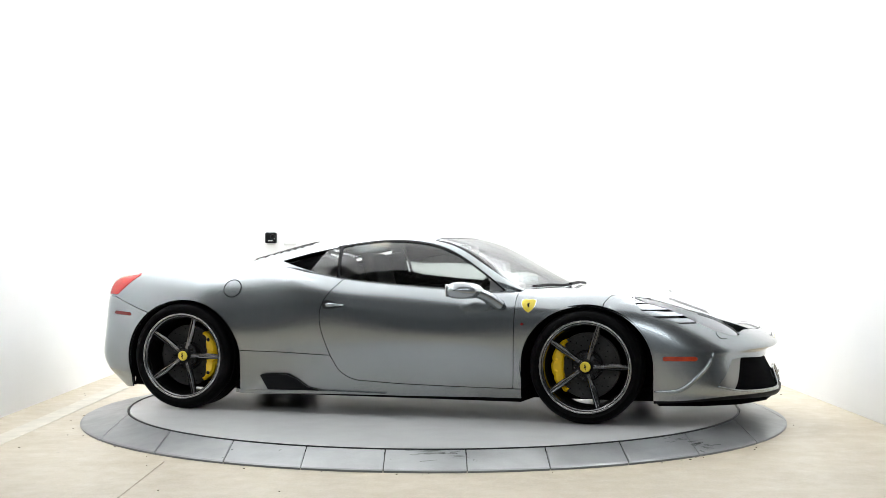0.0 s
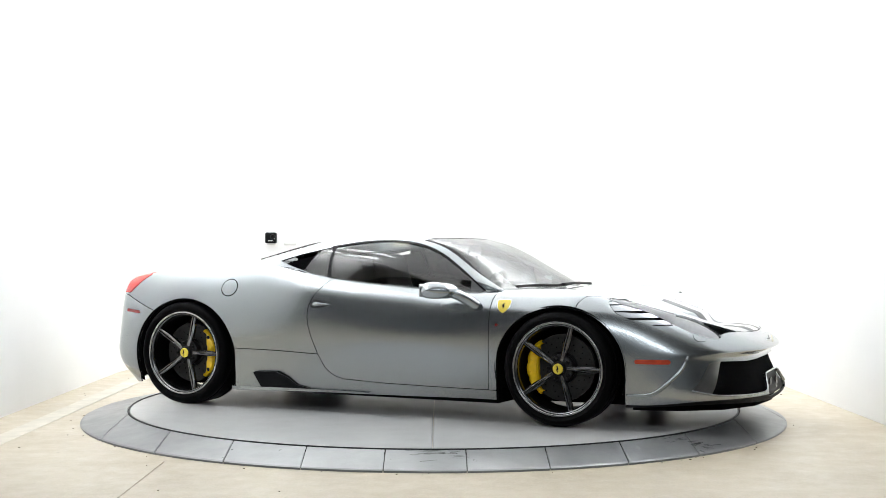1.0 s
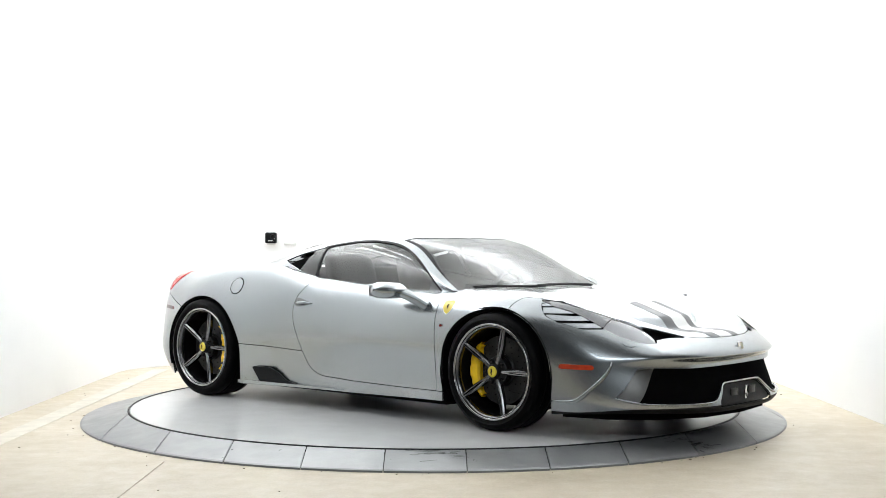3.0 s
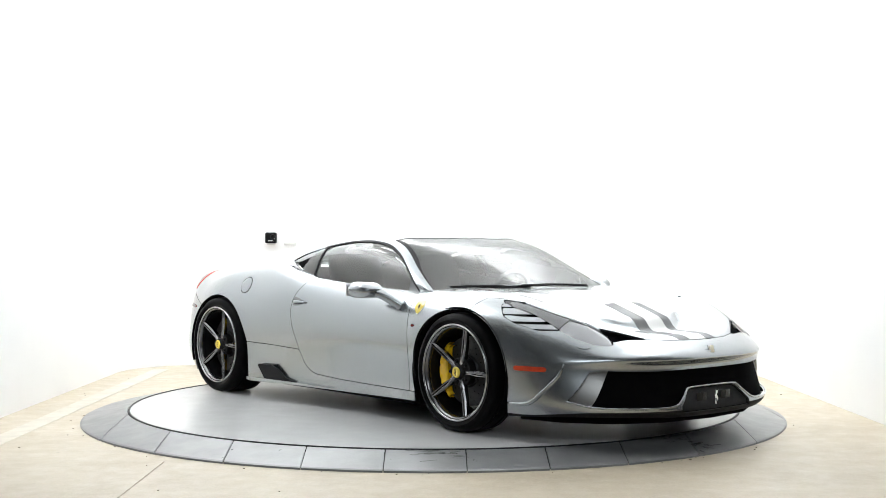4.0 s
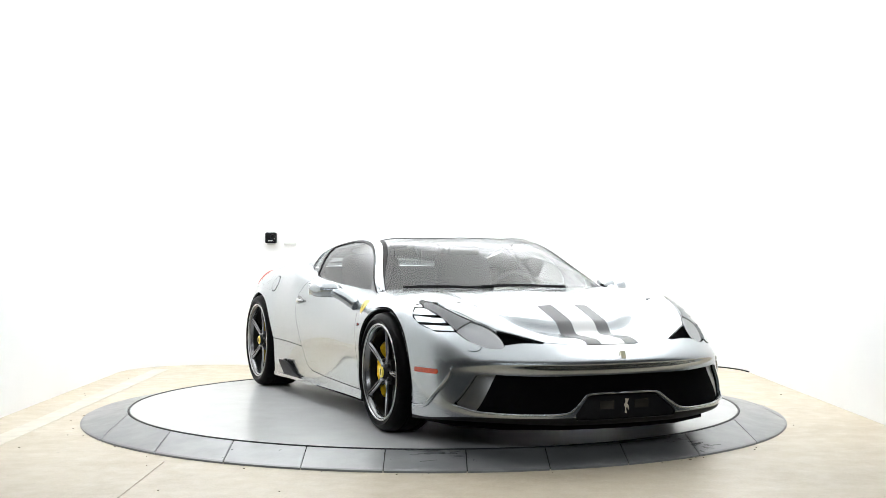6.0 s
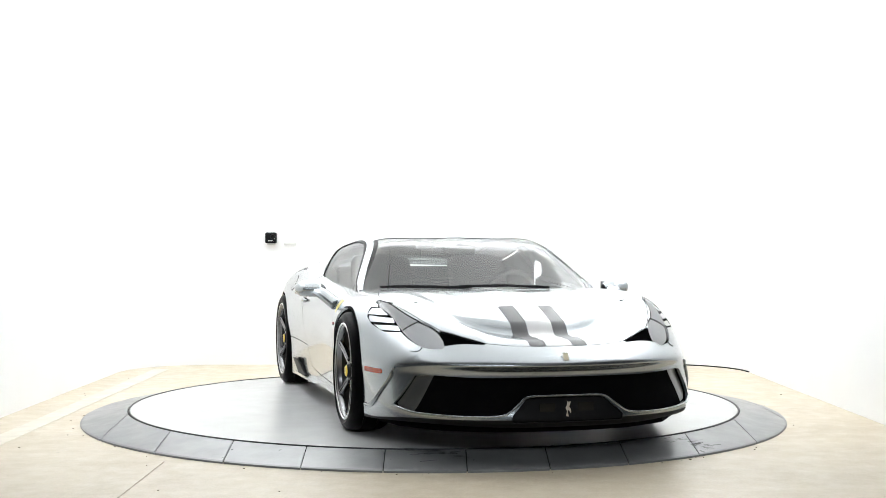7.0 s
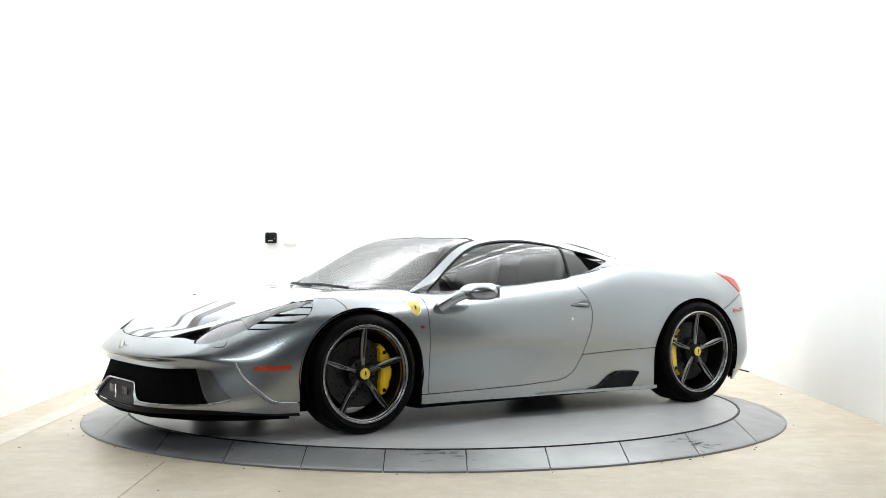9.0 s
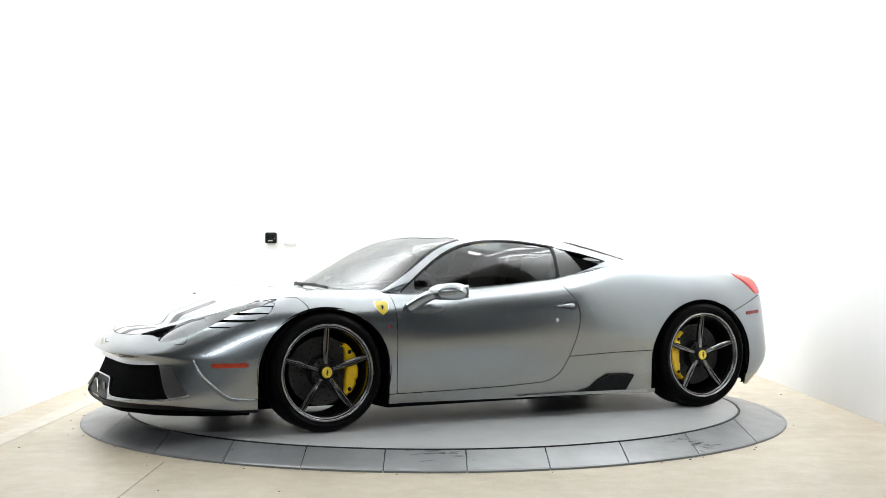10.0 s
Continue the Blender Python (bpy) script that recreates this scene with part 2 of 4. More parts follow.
def tube(path, r, sides=8, closed=False, flat=1.0):
    """A tube along points, of radius r (a number or one for each point)."""
    P = np.asarray(path, float)
    r = np.broadcast_to(np.asarray(r, float), (len(P),))
    T = np.gradient(P, axis=0)
    if closed:
        T = np.roll(P, -1, 0) - np.roll(P, 1, 0)
    T /= np.maximum(np.linalg.norm(T, axis=1, keepdims=True), 1e-9)
    up = np.where(np.abs(T[:, 2:3]) > 0.9, [[1.0, 0, 0]], [[0, 0, 1.0]])
    A = np.cross(T, up)
    A /= np.linalg.norm(A, axis=1, keepdims=True)
    B = np.cross(A, T)
    th = np.linspace(0, 2 * np.pi, sides, endpoint=False)
    S = P[:, None] + r[:, None, None] * (np.cos(th)[None, :, None] * A[:, None] + flat * np.sin(th)[None, :, None] * B[:, None])
    n = len(P)
    V = S.reshape(-1, 3)
    F = []
    for i in range(n if closed else n - 1):
        for j in range(sides):
            a, b = i * sides + j, i * sides + (j + 1) % sides
            c, d = ((i + 1) % n) * sides + (j + 1) % sides, ((i + 1) % n) * sides + j
            F.append((a, d, c, b))
    if not closed:
        F += [tuple(range(sides)), tuple(range((n - 1) * sides, n * sides))[::-1]]
    return V, F


def lathe(profile, n=64, axis="y"):
    """Turn a profile of (radius, along) about an axis."""
    P = np.asarray(profile, float)
    th = np.linspace(0, 2 * np.pi, n, endpoint=False)
    c, s = np.cos(th)[:, None], np.sin(th)[:, None]
    r, a = P[None, :, 0], P[None, :, 1] + 0 * c
    S = np.stack([r * c, a, r * s], -1) if axis == "y" else np.stack([r * c, r * s, a], -1)
    m = len(P)
    F = [(i * m + j, i * m + j + 1, ((i + 1) % n) * m + j + 1, ((i + 1) % n) * m + j) for i in range(n) for j in range(m - 1)]
    return S.reshape(-1, 3), F


def box(cx, cy, cz, sx, sy, sz, bevel=0.0, m=None):
    bm = bmesh.new()
    bmesh.ops.create_cube(bm, size=1)
    for v in bm.verts:
        v.co = Vector((v.co.x * sx, v.co.y * sy, v.co.z * sz))
    if bevel:
        bmesh.ops.bevel(bm, geom=bm.edges[:], offset=bevel, segments=3, affect="EDGES", profile=0.5)
    M = m or Matrix()
    V = np.array([tuple(M @ v.co + Vector((cx, cy, cz))) for v in bm.verts])
    bm.verts.index_update()
    F = [tuple(v.index for v in q.verts) for q in bm.faces]
    bm.free()
    return V, F


def prism(outline, depth, bevel=0.0):
    """A plate: outline in x, z; depth along y."""
    P = np.asarray(outline, float)
    n = len(P)
    V = np.concatenate([np.stack([P[:, 0], np.zeros(n), P[:, 1]], 1), np.stack([P[:, 0], np.full(n, depth), P[:, 1]], 1)])
    F = [tuple(range(n)), tuple(range(n, 2 * n))[::-1]] + [(i, i + n, (i + 1) % n + n, (i + 1) % n) for i in range(n)]
    return V, F


def link(name, mesh, mat, parent=None, label="", solid=0.0, smooth=True, weld=False, side=-1.0, hard=None):
    V, F = mesh
    if V.shape[1] > 7:
        P, G, N = thick(mesh, solid)
        me = bpy.data.meshes.new(name)
        me.from_pydata([tuple(p) for p in P.tolist()], [], G)
        me.update()
        me.polygons.foreach_set("use_smooth", [True] * len(me.polygons))
        me.normals_split_custom_set([tuple(map(float, p)) for p in N])
        me.materials.append(mat)
        ob = new(name, me)
        if parent:
            ob.parent = parent
        return tagged(ob, label)
    me = bpy.data.meshes.new(name)
    me.from_pydata([tuple(p) for p in V[:, :3].tolist()], [], F)
    me.update()
    bm = bmesh.new()
    bm.from_mesh(me)
    if weld:
        bmesh.ops.remove_doubles(bm, verts=bm.verts[:], dist=0.0004)
    for q in bm.faces:
        q.smooth = smooth
    if hard:
        bmesh.ops.recalc_face_normals(bm, faces=bm.faces[:])
        for e in bm.edges:
            if len(e.link_faces) == 2 and e.calc_face_angle(0) > radians(hard):
                e.smooth = False
    bm.to_mesh(me)
    bm.free()
    me.materials.append(mat)
    ob = new(name, me)
    if solid:
        md = ob.modifiers.new("thickness", "SOLIDIFY")
        md.thickness, md.offset = solid, side
    if parent:
        ob.parent = parent
    if label:
        tagged(ob, label)
    return ob
# ---- the booth ----
FLOOR_Z, WALL_X, WALL_Y = -0.07, 2.86, 3.42


def slab(name, x0, x1, y0, y1, z0, z1, mat, label, category, bevel=0.0):
    ob = link(name, box((x0 + x1) / 2, (y0 + y1) / 2, (z0 + z1) / 2, x1 - x0, y1 - y0, z1 - z0, bevel), mat, None, smooth=False)
    return tagged(ob, label, category, kind="structure")


slab("floor", -9, 9, -4.3, 6, FLOOR_Z - 0.2, FLOOR_Z, CONCRETE, "beige sealed concrete floor of the photo booth", "floor")
slab("ceiling", -9, 9, -3.2, 6, 4.1, 4.3, CEILING, "white ceiling high above the turntable", "ceiling")
# hall out of view, added in greys that darken the reflections in the car
slab("floor_hall", -9, 9, -13, -4.305, FLOOR_Z - 0.2, FLOOR_Z, HALLFLOOR, "unseen grey floor of the hall before the booth", "floor")
slab("ceiling_hall", -9, 9, -13, -3.205, 4.6, 4.8, HALLCEIL, "unseen dark ceiling of the hall", "ceiling")


# unseen dark strip, added for the line it reflects in the windscreen
slab("ceiling_track", -0.60, -0.585, 0.2, 3.2, 4.02, 4.04, BLACK, "thin dark strip along the ceiling, added for its reflection", "ceiling track")


def booth_wall(name, pts, label):
    """A wall 0.12 m thick along a plan line, its inner face on the line."""
    P = np.asarray(pts, float)
    T = np.gradient(P, axis=0)
    T /= np.linalg.norm(T, axis=1, keepdims=True)
    N = np.stack([T[:, 1], -T[:, 0]], 1)
    Q = P - N * 0.12
    n = len(P)
    zs = np.array([FLOOR_Z, 4.1])
    V = np.array([(p[0], p[1], z) for p in P for z in zs] + [(p[0], p[1], z) for p in Q for z in zs])
    F = []
    for i in range(n - 1):
        a = 2 * i
        F += [(a, a + 1, a + 3, a + 2), (a + 2 * n, a + 2 + 2 * n, a + 3 + 2 * n, a + 1 + 2 * n), (a + 1, a + 1 + 2 * n, a + 3 + 2 * n, a + 3)]
    F += [(0, 2 * n, 2 * n + 1, 1), (2 * n - 2, 2 * n - 1, 4 * n - 1, 4 * n - 2)]
    return tagged(link(name, (V, F), WALLPAINT, None, hard=40), label, "wall", kind="structure")


R_CORNER = 0.75
arc_l = [(-WALL_X + R_CORNER - R_CORNER * math.cos(a), WALL_Y - R_CORNER + R_CORNER * math.sin(a)) for a in np.linspace(0, math.pi / 2, 13)]
arc_r = [(-x, y) for x, y in arc_l[::-1]]
booth_wall("wall_west", [(-WALL_X, -1.9), (-WALL_X, -1.0)] + arc_l[:7], "smooth white booth wall with a rounded corner")
booth_wall("wall_north", arc_l[6:] + arc_r[:7], "smooth white back wall of the booth")
booth_wall("wall_east", arc_r[6:] + [(WALL_X, -1.0), (WALL_X, -1.9)], "smooth white booth wall with a rounded corner")
# unseen hall walls, likewise toned for the car's reflections
slab("wall_hall_west", -9.1, -9, -13, 6, FLOOR_Z, 4.6, HALLPAINT, "unseen grey hall wall", "wall")
slab("wall_hall_east", 9, 9.1, -13, 6, FLOOR_Z, 4.6, HALLPAINT, "unseen grey hall wall", "wall")
slab("wall_hall_south", -9, 9, -13.1, -13, FLOOR_Z, 4.6, HALLPAINT, "unseen grey hall wall behind the camera", "wall")
slab("wall_hall_north", -9, 9, 6, 6.1, FLOOR_Z, 4.6, HALLPAINT, "unseen grey hall wall", "wall")
slab("floor_line", -2.60, -2.46, -4.2, 2.95, FLOOR_Z - 0.001, FLOOR_Z + 0.003, LINEPAINT, "worn white painted line along the floor edge", "floor marking")
slab("floor_joint", -1.417, -1.409, -4.5, -2.0, FLOOR_Z - 0.001, FLOOR_Z + 0.0015, material("joint_filler", (0.40, 0.35, 0.27), 0.8, vary=0.3, scale=20),
     "thin sawn joint in the concrete floor", "floor joint")

# black tube standing in for the shadow gap at the wall's foot
gap = np.array([p for p in arc_r if p[0] > 2.12])
link("shadow_gap_strip", tube(np.c_[gap[:, 0] - 0.004, gap[:, 1] - 0.004, np.full(len(gap), FLOOR_Z + 0.004)], 0.008, 6), BLACK)
tagged(bpy.data.objects["shadow_gap_strip"], "thin dark strip as the shadow gap where the wall meets the floor", "gap", kind="structure")

# grit and small chips swept up against the ramp and along the walls
grit_rng = random.Random(9)
chips = []
for _ in range(95):
    if grit_rng.random() < 0.45:
        a = grit_rng.uniform(0, 2 * math.pi)
        r = 2.345 + abs(grit_rng.gauss(0, 0.05))
        x, y = r * math.cos(a), r * math.sin(a)
    else:
        x, y = grit_rng.uniform(-2.8, 2.8), grit_rng.uniform(-3.6, 2.2)
        if math.hypot(x, y) < 2.36:
            continue
    s = grit_rng.uniform(0.003, 0.007)
    chips.append(box(x, y, FLOOR_Z + s * 0.25, s * grit_rng.uniform(0.7, 2.2), s, s * 0.5, 0.0, Matrix.Rotation(grit_rng.uniform(0, 3), 3, "Z").to_4x4()))
tagged(link("floor_grit", joined(*chips), material("grit", (0.24, 0.21, 0.16), 0.9, vary=0.4, scale=30), None, smooth=False), "small dark chips and grit lying on the floor", "grit", kind="stuff")

# ---- turntable ----
R1, R2 = 2.03, 2.334
ramp = tagged(new("turntable_ramp"), "grey steel ramp ring of wide plates round the turntable", "ramp", kind="structure")
th = np.linspace(0, 2 * np.pi, 241)
rr = np.array([R1 + 0.012, R1 + 0.016, R2 - 0.012, R2, R2 + 0.001])
zz = np.array([-0.008, -0.002, -0.055, -0.060, FLOOR_Z + 0.0])
RING = grid(np.stack([rr[None] * np.cos(th)[:, None], rr[None] * np.sin(th)[:, None], zz[None] + 0 * th[:, None]], -1))
seams = [-2.6] + [0.165 + 0.42 * k for k in range(-5, 6)] + [2.6]
for a, b in zip(seams[:-1], seams[1:]):
    for far in (False, True):
        piece = clip(RING, a + 0.003 - RING[0][:, 0])
        piece = clip(piece, piece[0][:, 0] - b + 0.003)
        piece = clip(piece, -piece[0][:, 1] if far else piece[0][:, 1])
        if len(piece[1]) > 3:
            link("ramp_plate", piece, RAMP, ramp, solid=0.006, side=-1.0, smooth=False)
bed = lathe([(R1 - 0.06, -0.03), (R1 + 0.02, -0.03), (R2 - 0.03, -0.068)], 160, "z")
link("ramp_bed", (bed[0], [q[::-1] for q in bed[1]]), BLACK, ramp)

turntable = tagged(new("turntable"), "round grey turntable disc under the car", "turntable")
disc_top = lathe([(0.0, 0.0), (0.7, 0.0), (1.4, 0.0), (R1 - 0.006, 0.0), (R1, -0.004), (R1, -0.035), (0, -0.035)], 200, "z")
cut_dir = np.array([0.41, -0.91])
cut_dir = cut_dir / np.linalg.norm(cut_dir)
side_of = np.array([-cut_dir[1], cut_dir[0]])
for s in (1, -1):
    half = clip(disc_top, 0.0022 - s * (disc_top[0][:, :2] @ side_of))
    link("disc_half", half, DISC, turntable, hard=30, smooth=False)
rim = lathe([(R1 - 0.002, -0.004), (R1 + 0.001, 0.004), (R1 + 0.006, 0.004), (R1 + 0.008, -0.006), (R1 + 0.008, -0.03)], 200, "z")
link("edge_trim", (rim[0], [q[::-1] for q in rim[1]]), DARKMETAL, turntable, "thin dark metal edge trim")
scuff_rng = random.Random(4)
for cx, cy, n, dirn in ((0.02, -2.10, 26, 0.0), (1.42, -1.66, 26, 0.6)):
    pieces = []
    for _ in range(n):
        x, y = cx + scuff_rng.gauss(0, 0.07), cy + scuff_rng.gauss(0, 0.05)
        r = math.hypot(x, y)
        r = min(max(r, R1 + 0.03), R2 - 0.03)
        a = math.atan2(y, x)
        z = -0.002 - 0.053 * (r - R1 - 0.016) / (R2 - R1 - 0.028) + 0.0012
        L, w = scuff_rng.uniform(0.02, 0.09), scuff_rng.uniform(0.002, 0.006)
        ang = dirn + scuff_rng.uniform(-0.25, 0.25)
        u, v = np.array([math.cos(ang), math.sin(ang)]), np.array([-math.sin(ang), math.cos(ang)])
        quad = []
        for i, j in ((-1, -1), (1, -1), (1, 1), (-1, 1)):
            q = np.array([r * math.cos(a), r * math.sin(a)]) + u * L * i * 0.5 + v * w * j * 0.5
            rq = math.hypot(*q)
            quad.append((q[0], q[1], -0.002 - 0.053 * (rq - R1 - 0.016) / (R2 - R1 - 0.028) + 0.0012))
        pieces.append((np.array(quad), [(0, 1, 2, 3)]))
    link("rubber_scuff", joined(*pieces), SCUFF, ramp, "black rubber scuff marks")

# ---- small black sensor on the back wall ----
sensor = tagged(new("wall_camera"), "small black box camera fixed to the white wall", "camera")
link("housing", box(-1.572, WALL_Y - 0.045, 1.155, 0.105, 0.09, 0.105, 0.014), BLACK, sensor, hard=40)
lensm = lathe([(0.0, 0.0), (0.014, 0.002), (0.018, 0.006), (0.022, 0.0), (0.024, 0.012)], 24)
link("lens", (lensm[0] * np.array([1, -1, 1]) + np.array([-1.55, WALL_Y - 0.092, 1.165]), lensm[1]), DARKMETAL, sensor, hard=40)
link("label_bar", box(-1.572, WALL_Y - 0.0905, 1.128, 0.05, 0.003, 0.008), WHITEPLASTIC, sensor, "small white label bar")
link("status_light", box(-1.535, WALL_Y - 0.0905, 1.150, 0.010, 0.003, 0.014), WHITEPLASTIC, sensor, "small pale window")
link("bracket", box(-1.572, WALL_Y - 0.03, 1.098, 0.075, 0.06, 0.02, 0.004), WHITEPLASTIC, sensor, "white mounting bracket", hard=40)
plate = tagged(link("socket_plate", box(-1.39, WALL_Y - 0.008, 1.10, 0.12, 0.016, 0.03, 0.004), WHITEPLASTIC, None, hard=40),
               "white plastic socket plate on the wall", "socket")
# ---- the car: body surface. x ahead, y to its left, z up, from midway between the axles ----
# Lines from tail centre round the flank to the nose centre; sixteen stations each.
LINE_A = [(-1.93, 0, .16), (-1.93, .45, .15), (-1.83, .775, .125), (-1.70, .895, .13), (-1.325, .95, .13), (-.92, .93, .115), (-.45, .898, .122), (-.1, .892, .126),
          (.4, .896, .132), (.9, .92, .14), (1.325, .935, .135), (1.72, .915, .133), (2.02, .85, .15), (2.23, .70, .155), (2.385, .42, .145), (2.43, 0, .14)]
LINE_B = [(-2.04, 0, .25), (-2.03, .45, .25), (-1.955, .785, .24), (-1.72, .912, .24), (-1.325, .96, .25), (-.92, .935, .24), (-.45, .903, .22), (-.1, .894, .22),
          (.4, .898, .22), (.9, .92, .23), (1.325, .945, .24), (1.72, .92, .23), (2.03, .865, .215), (2.26, .705, .205), (2.41, .42, .195), (2.445, 0, .19)]
LINE_C = [(-2.07, 0, .42), (-2.06, .45, .42), (-1.99, .785, .42), (-1.72, .918, .40), (-1.325, .965, .42), (-.92, .945, .40), (-.45, .920, .39), (-.1, .910, .38),
          (.4, .915, .38), (.9, .935, .39), (1.325, .955, .40), (1.72, .93, .38), (2.02, .855, .38), (2.225, .685, .38), (2.335, .42, .382), (2.355, 0, .382)]
LINE_D = [(-2.05, 0, .60), (-2.04, .45, .60), (-1.975, .775, .60), (-1.70, .905, .58), (-1.325, .965, .60), (-.92, .955, .58), (-.45, .940, .57), (-.1, .930, .55),
          (.4, .935, .54), (.9, .948, .55), (1.325, .965, .60), (1.70, .925, .54), (1.99, .855, .465), (2.228, .69, .455), (2.373, .42, .447), (2.418, 0, .442)]
LINE_E = [(-2.04, 0, .74), (-2.03, .45, .74), (-1.97, .745, .74), (-1.70, .86, .74), (-1.325, .920, .78), (-.92, .910, .77), (-.45, .925, .74), (-.1, .917, .70),
          (.4, .910, .68), (.9, .925, .69), (1.325, .930, .70), (1.66, .893, .66), (1.935, .825, .575), (2.185, .668, .515), (2.35, .41, .487), (2.405, 0, .478)]
LINE_F = [(-1.99, 0, .85), (-1.98, .40, .85), (-1.925, .69, .845), (-1.65, .75, .872), (-1.325, .775, .902), (-.95, .80, .925), (-.55, .835, .893), (-.235, .835, .845),
          (.3, .825, .80), (.85, .805, .78), (1.325, .80, .783), (1.61, .79, .758), (1.87, .715, .692), (2.10, .59, .612), (2.265, .36, .549), (2.305, 0, .545)]
LINE_G = [(-1.82, 0, .85), (-1.80, .30, .855), (-1.75, .45, .86), (-1.60, .50, .865), (-1.325, .50, .885), (-.95, .52, .918), (-.55, .55, .865), (-.235, .52, .835),
          (.3, .50, .81), (.95, .50, .80), (1.35, .46, .785), (1.62, .45, .738), (1.86, .40, .664), (2.07, .31, .598), (2.18, .19, .572), (2.21, 0, .566)]
LINE_H = [(-1.70, 0, .855), (-1.68, 0, .857), (-1.65, 0, .86), (-1.55, 0, .867), (-1.325, 0, .885), (-.95, 0, .925), (-.55, 0, .945), (-.235, 0, .88),
          (.3, 0, .83), (1.05, 0, .805), (1.38, 0, .79), (1.63, 0, .74), (1.85, 0, .672), (2.01, 0, .615), (2.11, 0, .588), (2.14, 0, .582)]
VK = np.array([0.0, 0.10, 0.27, 0.45, 0.58, 0.74, 1.04, 1.48])


def surface(lines, vk, nu, nv, mirror_u=True):
    L = np.array(lines, float)                              # lines, stations, 3
    vk2, L2 = np.concatenate([vk, 2 * vk[-1] - vk[-2:-4:-1]]), np.concatenate([L, L[-2:-4:-1] * np.array([1, -1, 1])])
    if mirror_u:
        m = np.array([1, -1, 1])
        L2 = np.concatenate([L2[:, 2:0:-1] * m, L2, L2[:, -2:-4:-1] * m], axis=1)
    k = chord(L2[2])
    lo, hi = (k[2], k[-3]) if mirror_u else (k[0], k[-1])
    u = np.linspace(lo, hi, nu)
    v = np.linspace(vk[0], vk[-1], nv)
    S = spline(k, L2.transpose(1, 0, 2), u)                 # nu, lines, 3
    S = spline(vk2, S.transpose(1, 0, 2), v)                # nv, nu, 3
    uu = np.interp(u, k[2:-2] if mirror_u else k, np.arange(L.shape[1]))
    S = np.concatenate([S, np.broadcast_to(uu[None, :, None], (nv, nu, 1)), np.broadcast_to(v[:, None, None], (nv, nu, 1))], -1)
    S[..., 1] = np.maximum(S[..., 1], 0)
    if mirror_u:
        S[:, 0, 1] = S[:, -1, 1] = 0
    S[-1, :, 1] = 0
    return S.transpose(1, 0, 2)


def smoothstep(a, b, x):
    t = np.clip((x - a) / (b - a), 0, 1)
    return t * t * (3 - 2 * t)


BODY = surface([LINE_A, LINE_B, LINE_C, LINE_D, LINE_E, LINE_F, LINE_G, LINE_H], VK, 460, 120)


def relief(S):
    """The bonnet's central bulge with its vent lip, the hollows beside it, and the hips' soft scoop."""
    x, y = S[..., 0], np.abs(S[..., 1])
    top = smoothstep(0.74, 0.95, S[..., 4])
    lip = 2.00 - 0.9 * np.clip(y - 0.10, 0, 1) ** 1.5
    ahead = x - lip
    bulge = 0.026 * smoothstep(0.02, -0.035, ahead) * smoothstep(0.52, 0.34, y) * smoothstep(1.25, 1.75, x)
    hollow = -0.021 * smoothstep(-0.01, 0.04, ahead) * smoothstep(0.20, 0.03, ahead) * smoothstep(0.50, 0.3, y) * (x > 1.5)
    channel = -0.017 * np.exp(-((y - 0.36 - 0.25 * (1.9 - x)) / 0.07) ** 2) * smoothstep(1.25, 1.5, x) * smoothstep(2.02, 1.8, x)
    S[..., 2] += top * (bulge + hollow + channel)
    return S


BODY = relief(BODY)
SHELL = with_normals(grid(BODY))
ROOF_A = [(.90, .775, .775), (.62, .80, .770), (.38, .812, .775), (.15, .818, .795), (-.15, .820, .822), (-.35, .80, .862), (-.60, .735, .918), (-.85, .665, .925), (-1.24, .57, .905)]
ROOF_M = [(.905, .770, .785), (.62, .765, .845), (.39, .745, .925), (.16, .735, .98), (-.13, .735, .995), (-.35, .715, 1.015), (-.60, .675, 1.005), (-.85, .61, .970), (-1.24, .53, .915)]
ROOF_B = [(.915, .765, .793), (.67, .690, .926), (.445, .605, 1.052), (.215, .562, 1.108),
          (-.10, .550, 1.120), (-.35, .55, 1.098), (-.62, .545, 1.055), (-.88, .51, .998), (-1.24, .45, .922)]
ROOF_R = [(1.02, .42, .803), (.80, .38, .926), (.54, .35, 1.060), (.28, .32, 1.130),
          (-.08, .30, 1.147), (-.35, .30, 1.132), (-.62, .30, 1.094), (-.9, .30, 1.025), (-1.24, .25, .93)]
ROOF_C = [(1.07, 0, .805), (.84, 0, .926), (.57, 0, 1.058), (.30, 0, 1.136),
          (-.08, 0, 1.156), (-.35, 0, 1.142), (-.62, 0, 1.102), (-.9, 0, 1.03), (-1.24, 0, .935)]
VG = np.array([0.0, 0.14, 0.34, 0.62, 0.94])
CABIN = grid(surface([ROOF_A, ROOF_M, ROOF_B, ROOF_R, ROOF_C], VG, 200, 80, mirror_u=False))
CABIN = with_normals((CABIN[0], [q[::-1] for q in CABIN[1]]))
# ---- the car: panels cut from the surface ----
car = tagged(new("sports_car"), "silver low mid-engined sports coupe parked on the turntable", "car")
GAP = 0.0022


def xz(m):
    return m[0][:, [0, 2]]


def xy(m):
    return m[0][:, [0, 1]]


def yz(m):
    return m[0][:, [1, 2]]


def split(m, f, gap=GAP):
    """The piece where f < 0 and the rest, with a joint between them."""
    return clip(m, f + gap), clip(m, -f + gap)


def arch(m, cx, a, b):
    V = m[0]
    return 1 - ((V[:, 0] - cx) / a) ** 2 - (np.maximum(V[:, 2] - 0.343, 0) / b) ** 2


def pair(name, m, mat, label="", parent=None, **kw):
    return [link(name, m, mat, parent or car, label, **kw), link(name, mirrored(m), mat, parent or car, label, **kw)]


